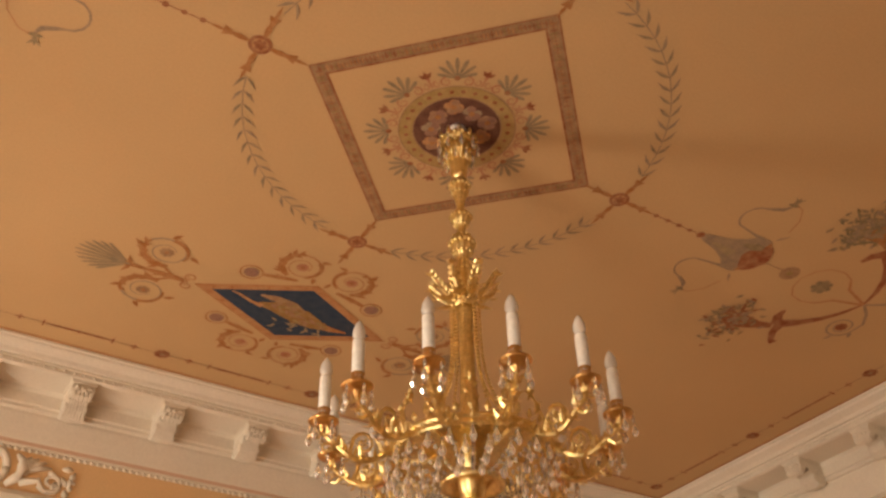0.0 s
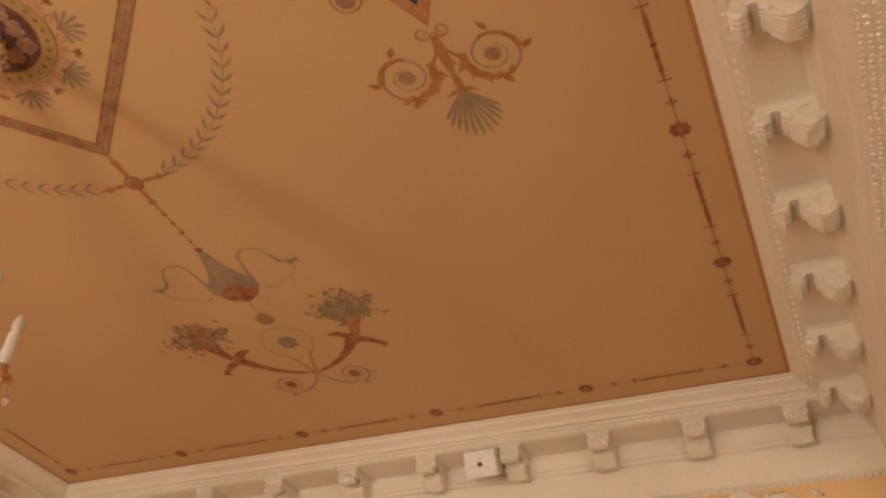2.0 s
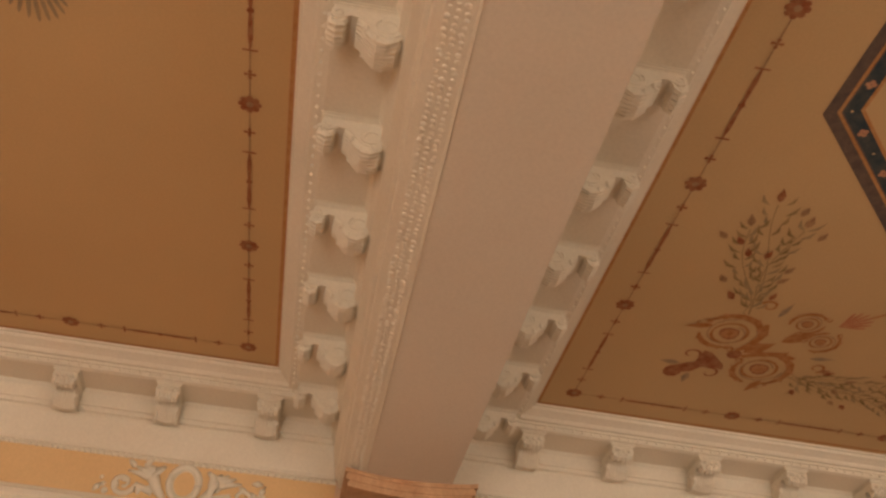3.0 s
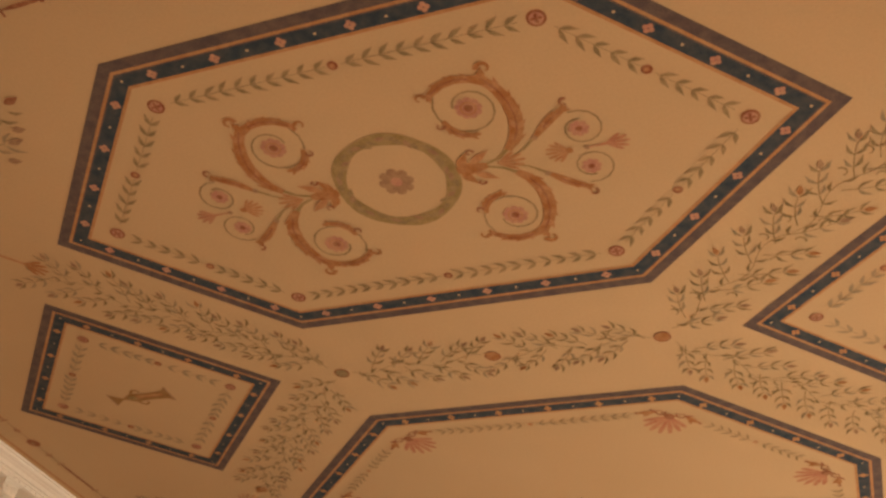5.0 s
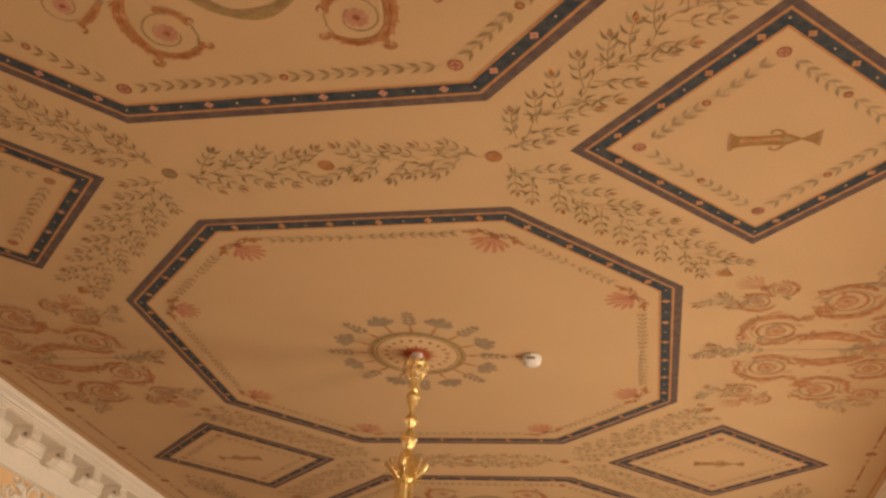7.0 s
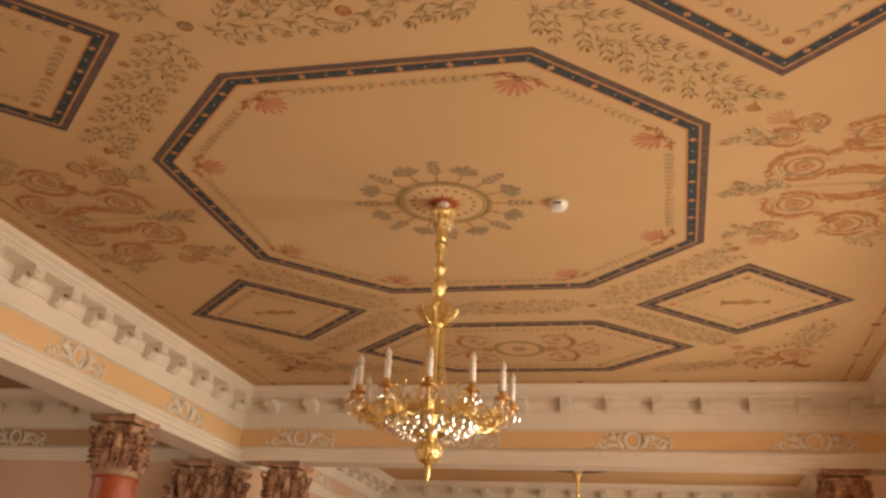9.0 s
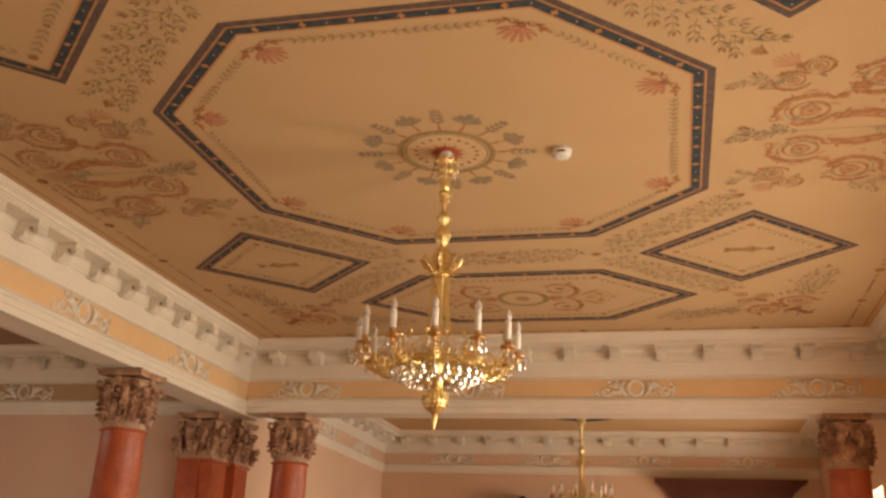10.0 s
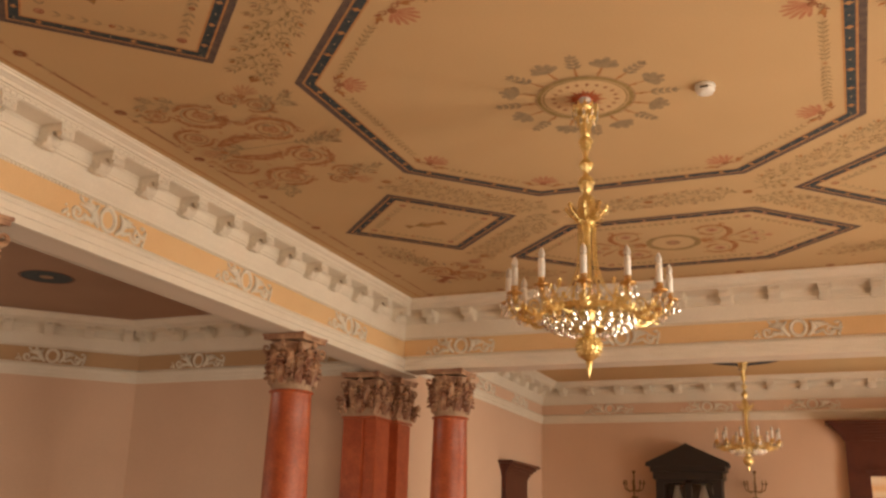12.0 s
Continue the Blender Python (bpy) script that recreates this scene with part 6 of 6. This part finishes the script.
bmesh.ops.create_cube(bm, size=1.0, matrix=Matrix.Translation((-0.03, 0, -0.3)) @ Matrix.Diagonal((0.18, 0.42, 0.42, 1)))
for s in (-1, 1):
    pts = []
    for i in range(14):
        t = 2.4 + i / 13 * 7.0
        q = 0.075 * (1 - 0.75 * i / 13)
        pts.append((0.13, s * (0.235 + q * math.cos(t)), -0.185 + q * math.sin(t)))
    tube(bm, [(0.08, s * 0.08, -0.32), (0.11, s * 0.15, -0.2)] + pts, [0.025, 0.03] + [0.028 - 0.014 * i / 13 for i in range(14)], 6)
    for k in range(3):
        y0 = s * (0.05 + 0.09 * k)
        tube(bm, [(0.06, y0, -0.5), (0.10, y0, -0.38), (0.15, y0 + s * 0.01, -0.30), (0.18, y0, -0.325)], [0.04, 0.042, 0.03, 0.012], 6)
        tube(bm, [(0.06, y0 - s * 0.04, -0.40), (0.10, y0 - s * 0.03, -0.27), (0.14, y0 - s * 0.02, -0.20), (0.17, y0 - s * 0.03, -0.225)], [0.03, 0.034, 0.024, 0.01], 6)
ball(bm, (0.14, 0, -0.13), 0.045, 8, 5)
part("leafwork", bm, CARVED, root, smooth=True)

# ---- small fittings ----
root = thing("smoke_detector", pose(0.70, 0.06, CZ), "round white plastic smoke detector on the painted ceiling", "smoke detector")
bm = bmesh.new()
lathe(bm, [(0.058, 0.0), (0.06, -0.012), (0.055, -0.018)], 24)
part("base", bm, WHITEP, root, smooth=True)
bm = bmesh.new()
lathe(bm, [(0.048, -0.016), (0.056, -0.024), (0.056, -0.034), (0.046, -0.050), (0.03, -0.054), (0.004, -0.055)], 24)
part("head", bm, WHITEP, root, smooth=True)

part("slot", boxes((-0.022, 0.022, -0.0572, -0.050, -0.036, -0.028)), BLACKW, root, "dark sensor slot")

root = thing("wall_box", pose(-3.115, -7.327, 3.875, 0, 30, 0), "small square white box with a dark lens on the cornice", "sensor")
bm = boxes((-0.10, 0.0, -0.092, 0.092, -0.072, 0.072))
bmesh.ops.bevel(bm, geom=bm.edges[:], offset=0.006, segments=2, affect="EDGES")
part("housing", bm, WHITEP, root)
bm = bmesh.new()
lathe(bm, [(0.014, 0.0), (0.013, 0.004), (0.006, 0.007)], 12)
bmesh.ops.rotate(bm, verts=bm.verts, cent=(0, 0, 0), matrix=Matrix.Rotation(radians(90), 3, "Y"))
part("lens", bm, BLACKW, root, "dark round lens")

# ---- end bay: portal, clock cabinet, candelabra ----
YB = C[3] + 0.385
def moulded(bm, x0, x1, y, z0, z1, steps, d0, d1):
    """A stepped cornice on a wall that faces -y, growing outwards to its top."""
    for i in range(steps):
        t = (i + 1) / steps
        e = (d1 - d0) * t ** 1.6
        box(bm, x0 - e, x1 + e, y - d0 - e, y, z0 + (z1 - z0) * i / steps, z0 + (z1 - z0) * t)


root = thing("portal", Matrix(), "dark mahogany portal with a heavy stepped cornice", "doorway")
bm = bmesh.new()
moulded(bm, 1.20, 2.99, YB, 3.10, 3.38, 7, 0.10, 0.34)
part("cornice", bm, WOOD, root)
part("frieze", boxes((1.22, 2.97, YB - 0.09, YB, 2.68, 3.10)), WOOD, root)
bm = bmesh.new()
moulded(bm, 1.52, 2.68, YB, 2.58, 2.68, 4, 0.10, 0.15)
part("lintel", bm, WOOD, root)
for s in (1.22, 2.66):
    bm = boxes((s, s + 0.31, YB - 0.11, YB, 0, 2.685), (s + 0.06, s + 0.25, YB - 0.13, YB - 0.1, 0.3, 2.4))
    part("jamb", bm, WOOD, root)
MIRROR, _n, _b = mat("old_mirror", 0.04, 1.0, Base_Color=(0.86, 0.84, 0.80, 1))
part("mirror", boxes((1.53, 2.66, YB - 0.03, YB - 0.004, 0.3, 2.58)), MIRROR, root, "tall clear mirror glass")

root = thing("side_portal", Matrix(), "dark mahogany door surround with stepped cornice", "doorway")
XC = C[0] - 0.385
bm = bmesh.new()
for i in range(5):
    t = (i + 1) / 5
    box(bm, XC, XC + 0.06 + 0.16 * t ** 1.6, 8.75 - 0.16 * t ** 1.6, 9.85 + 0.16 * t ** 1.6, 2.44 + 0.22 * i / 5, 2.44 + 0.22 * t)
part("cornice", bm, WOOD, root)
part("frieze", boxes((XC, XC + 0.06, 8.76, 9.84, 2.1, 2.44)), WOOD, root)
part("door_leaf", boxes((XC, XC + 0.03, 8.9, 9.7, 0, 2.1)), WOOD, root)
for s in (8.76, 9.7):
    part("jamb", boxes((XC, XC + 0.06, s, s + 0.14, 0, 2.1)), WOOD, root)

CAB = pose(-1.10, YB, 0) @ Matrix.Diagonal((0.93, 1, 0.97, 1))
root = thing("clock_cabinet", CAB, "tall ebonised cabinet with pointed pediment and glass doors", "cabinet")
bm = bmesh.new()
for y0, y1, k in ((-0.42, 0, 0.0), (-0.46, -0.42, 0.03)):
    pts = [(-0.66 - k, 2.78), (0.66 + k, 2.78), (0.66 + k, 2.84), (0.05, 3.12), (0, 3.15), (-0.05, 3.12), (-0.66 - k, 2.84)]
    lo, hi = [bm.verts.new((x, y0, z)) for x, z in pts], [bm.verts.new((x, y1, z)) for x, z in pts]
    for i in range(len(pts)):
        j = (i + 1) % len(pts)
        bm.faces.new((lo[i], lo[j], hi[j], hi[i]))
    bm.faces.new(lo), bm.faces.new(hi[::-1])
part("pediment", bm, BLACKW, root)
bm = boxes((-0.62, 0.62, -0.44, 0, 2.70, 2.78), (-0.58, 0.58, -0.40, 0, 2.58, 2.70))
part("cornice", bm, BLACKW, root)
bm = boxes((-0.54, -0.40, -0.36, 0, 0.9, 2.58), (0.40, 0.54, -0.36, 0, 0.9, 2.58), (-0.05, 0.05, -0.36, -0.3, 0.9, 2.58), (-0.40, 0.40, -0.02, 0, 0.9, 2.58), (-0.40, 0.40, -0.36, 0, 2.52, 2.58), (-0.6, 0.6, -0.42, 0, 0, 0.9))
part("body", bm, BLACKW, root)
for s in (-1, 1):
    part("glass_door", boxes((min(s * 0.05, s * 0.40), max(s * 0.05, s * 0.40), -0.34, -0.335, 0.92, 2.51)), GLASS, root)["label"] = "clear glass pane"
    bm = bmesh.new()
    lathe(bm, [(0.05, 2.05), (0.075, 2.12), (0.08, 2.3), (0.05, 2.42), (0.03, 2.46), (0.045, 2.49)], 12, s * 0.22, -0.16)
    v = part("china_vase", bm, WHITEP, None, smooth=True)
    v.matrix_basis = CAB
    tagged(v, "white porcelain vase standing inside the glazed cabinet", "vase", "vases in the cabinet")
    part("shelf", boxes((s * 0.22 - 0.17, s * 0.22 + 0.17, -0.32, -0.02, 2.03, 2.05)), BLACKW, root)

for s in (-1, 1):
    root = thing("candelabrum", pose(-1.06 + s * 0.94, YB - 0.12, 0), "dark brass wall candelabrum with several candle cups", "candelabrum", "candelabra beside the cabinet")
    bm = bmesh.new()
    lathe(bm, [(0.02, 2.0), (0.035, 2.05), (0.015, 2.12), (0.012, 2.35), (0.025, 2.40), (0.012, 2.45), (0.012, 2.60), (0.03, 2.63), (0.03, 2.65)], 10)
    box(bm, -0.04, 0.04, 0.0, 0.12, 1.95, 2.25)
    part("stem", bm, BRASSD, root)
    for k in range(5):
        a = math.pi + math.pi * k / 4
        c, q = math.cos(a), math.sin(a) * 0.5
        bm = bmesh.new()
        tube(bm, [(0, 0, 2.36), (0.07 * c, 0.07 * q, 2.32), (0.14 * c, 0.14 * q, 2.36), (0.16 * c, 0.16 * q, 2.44)], [0.010, 0.010, 0.009, 0.008], 5)
        lathe(bm, [(0.008, 2.44), (0.03, 2.45), (0.03, 2.456), (0.012, 2.46), (0.012, 2.50)], 8, 0.16 * c, 0.16 * q)
        part("arm", bm, BRASSD, root)
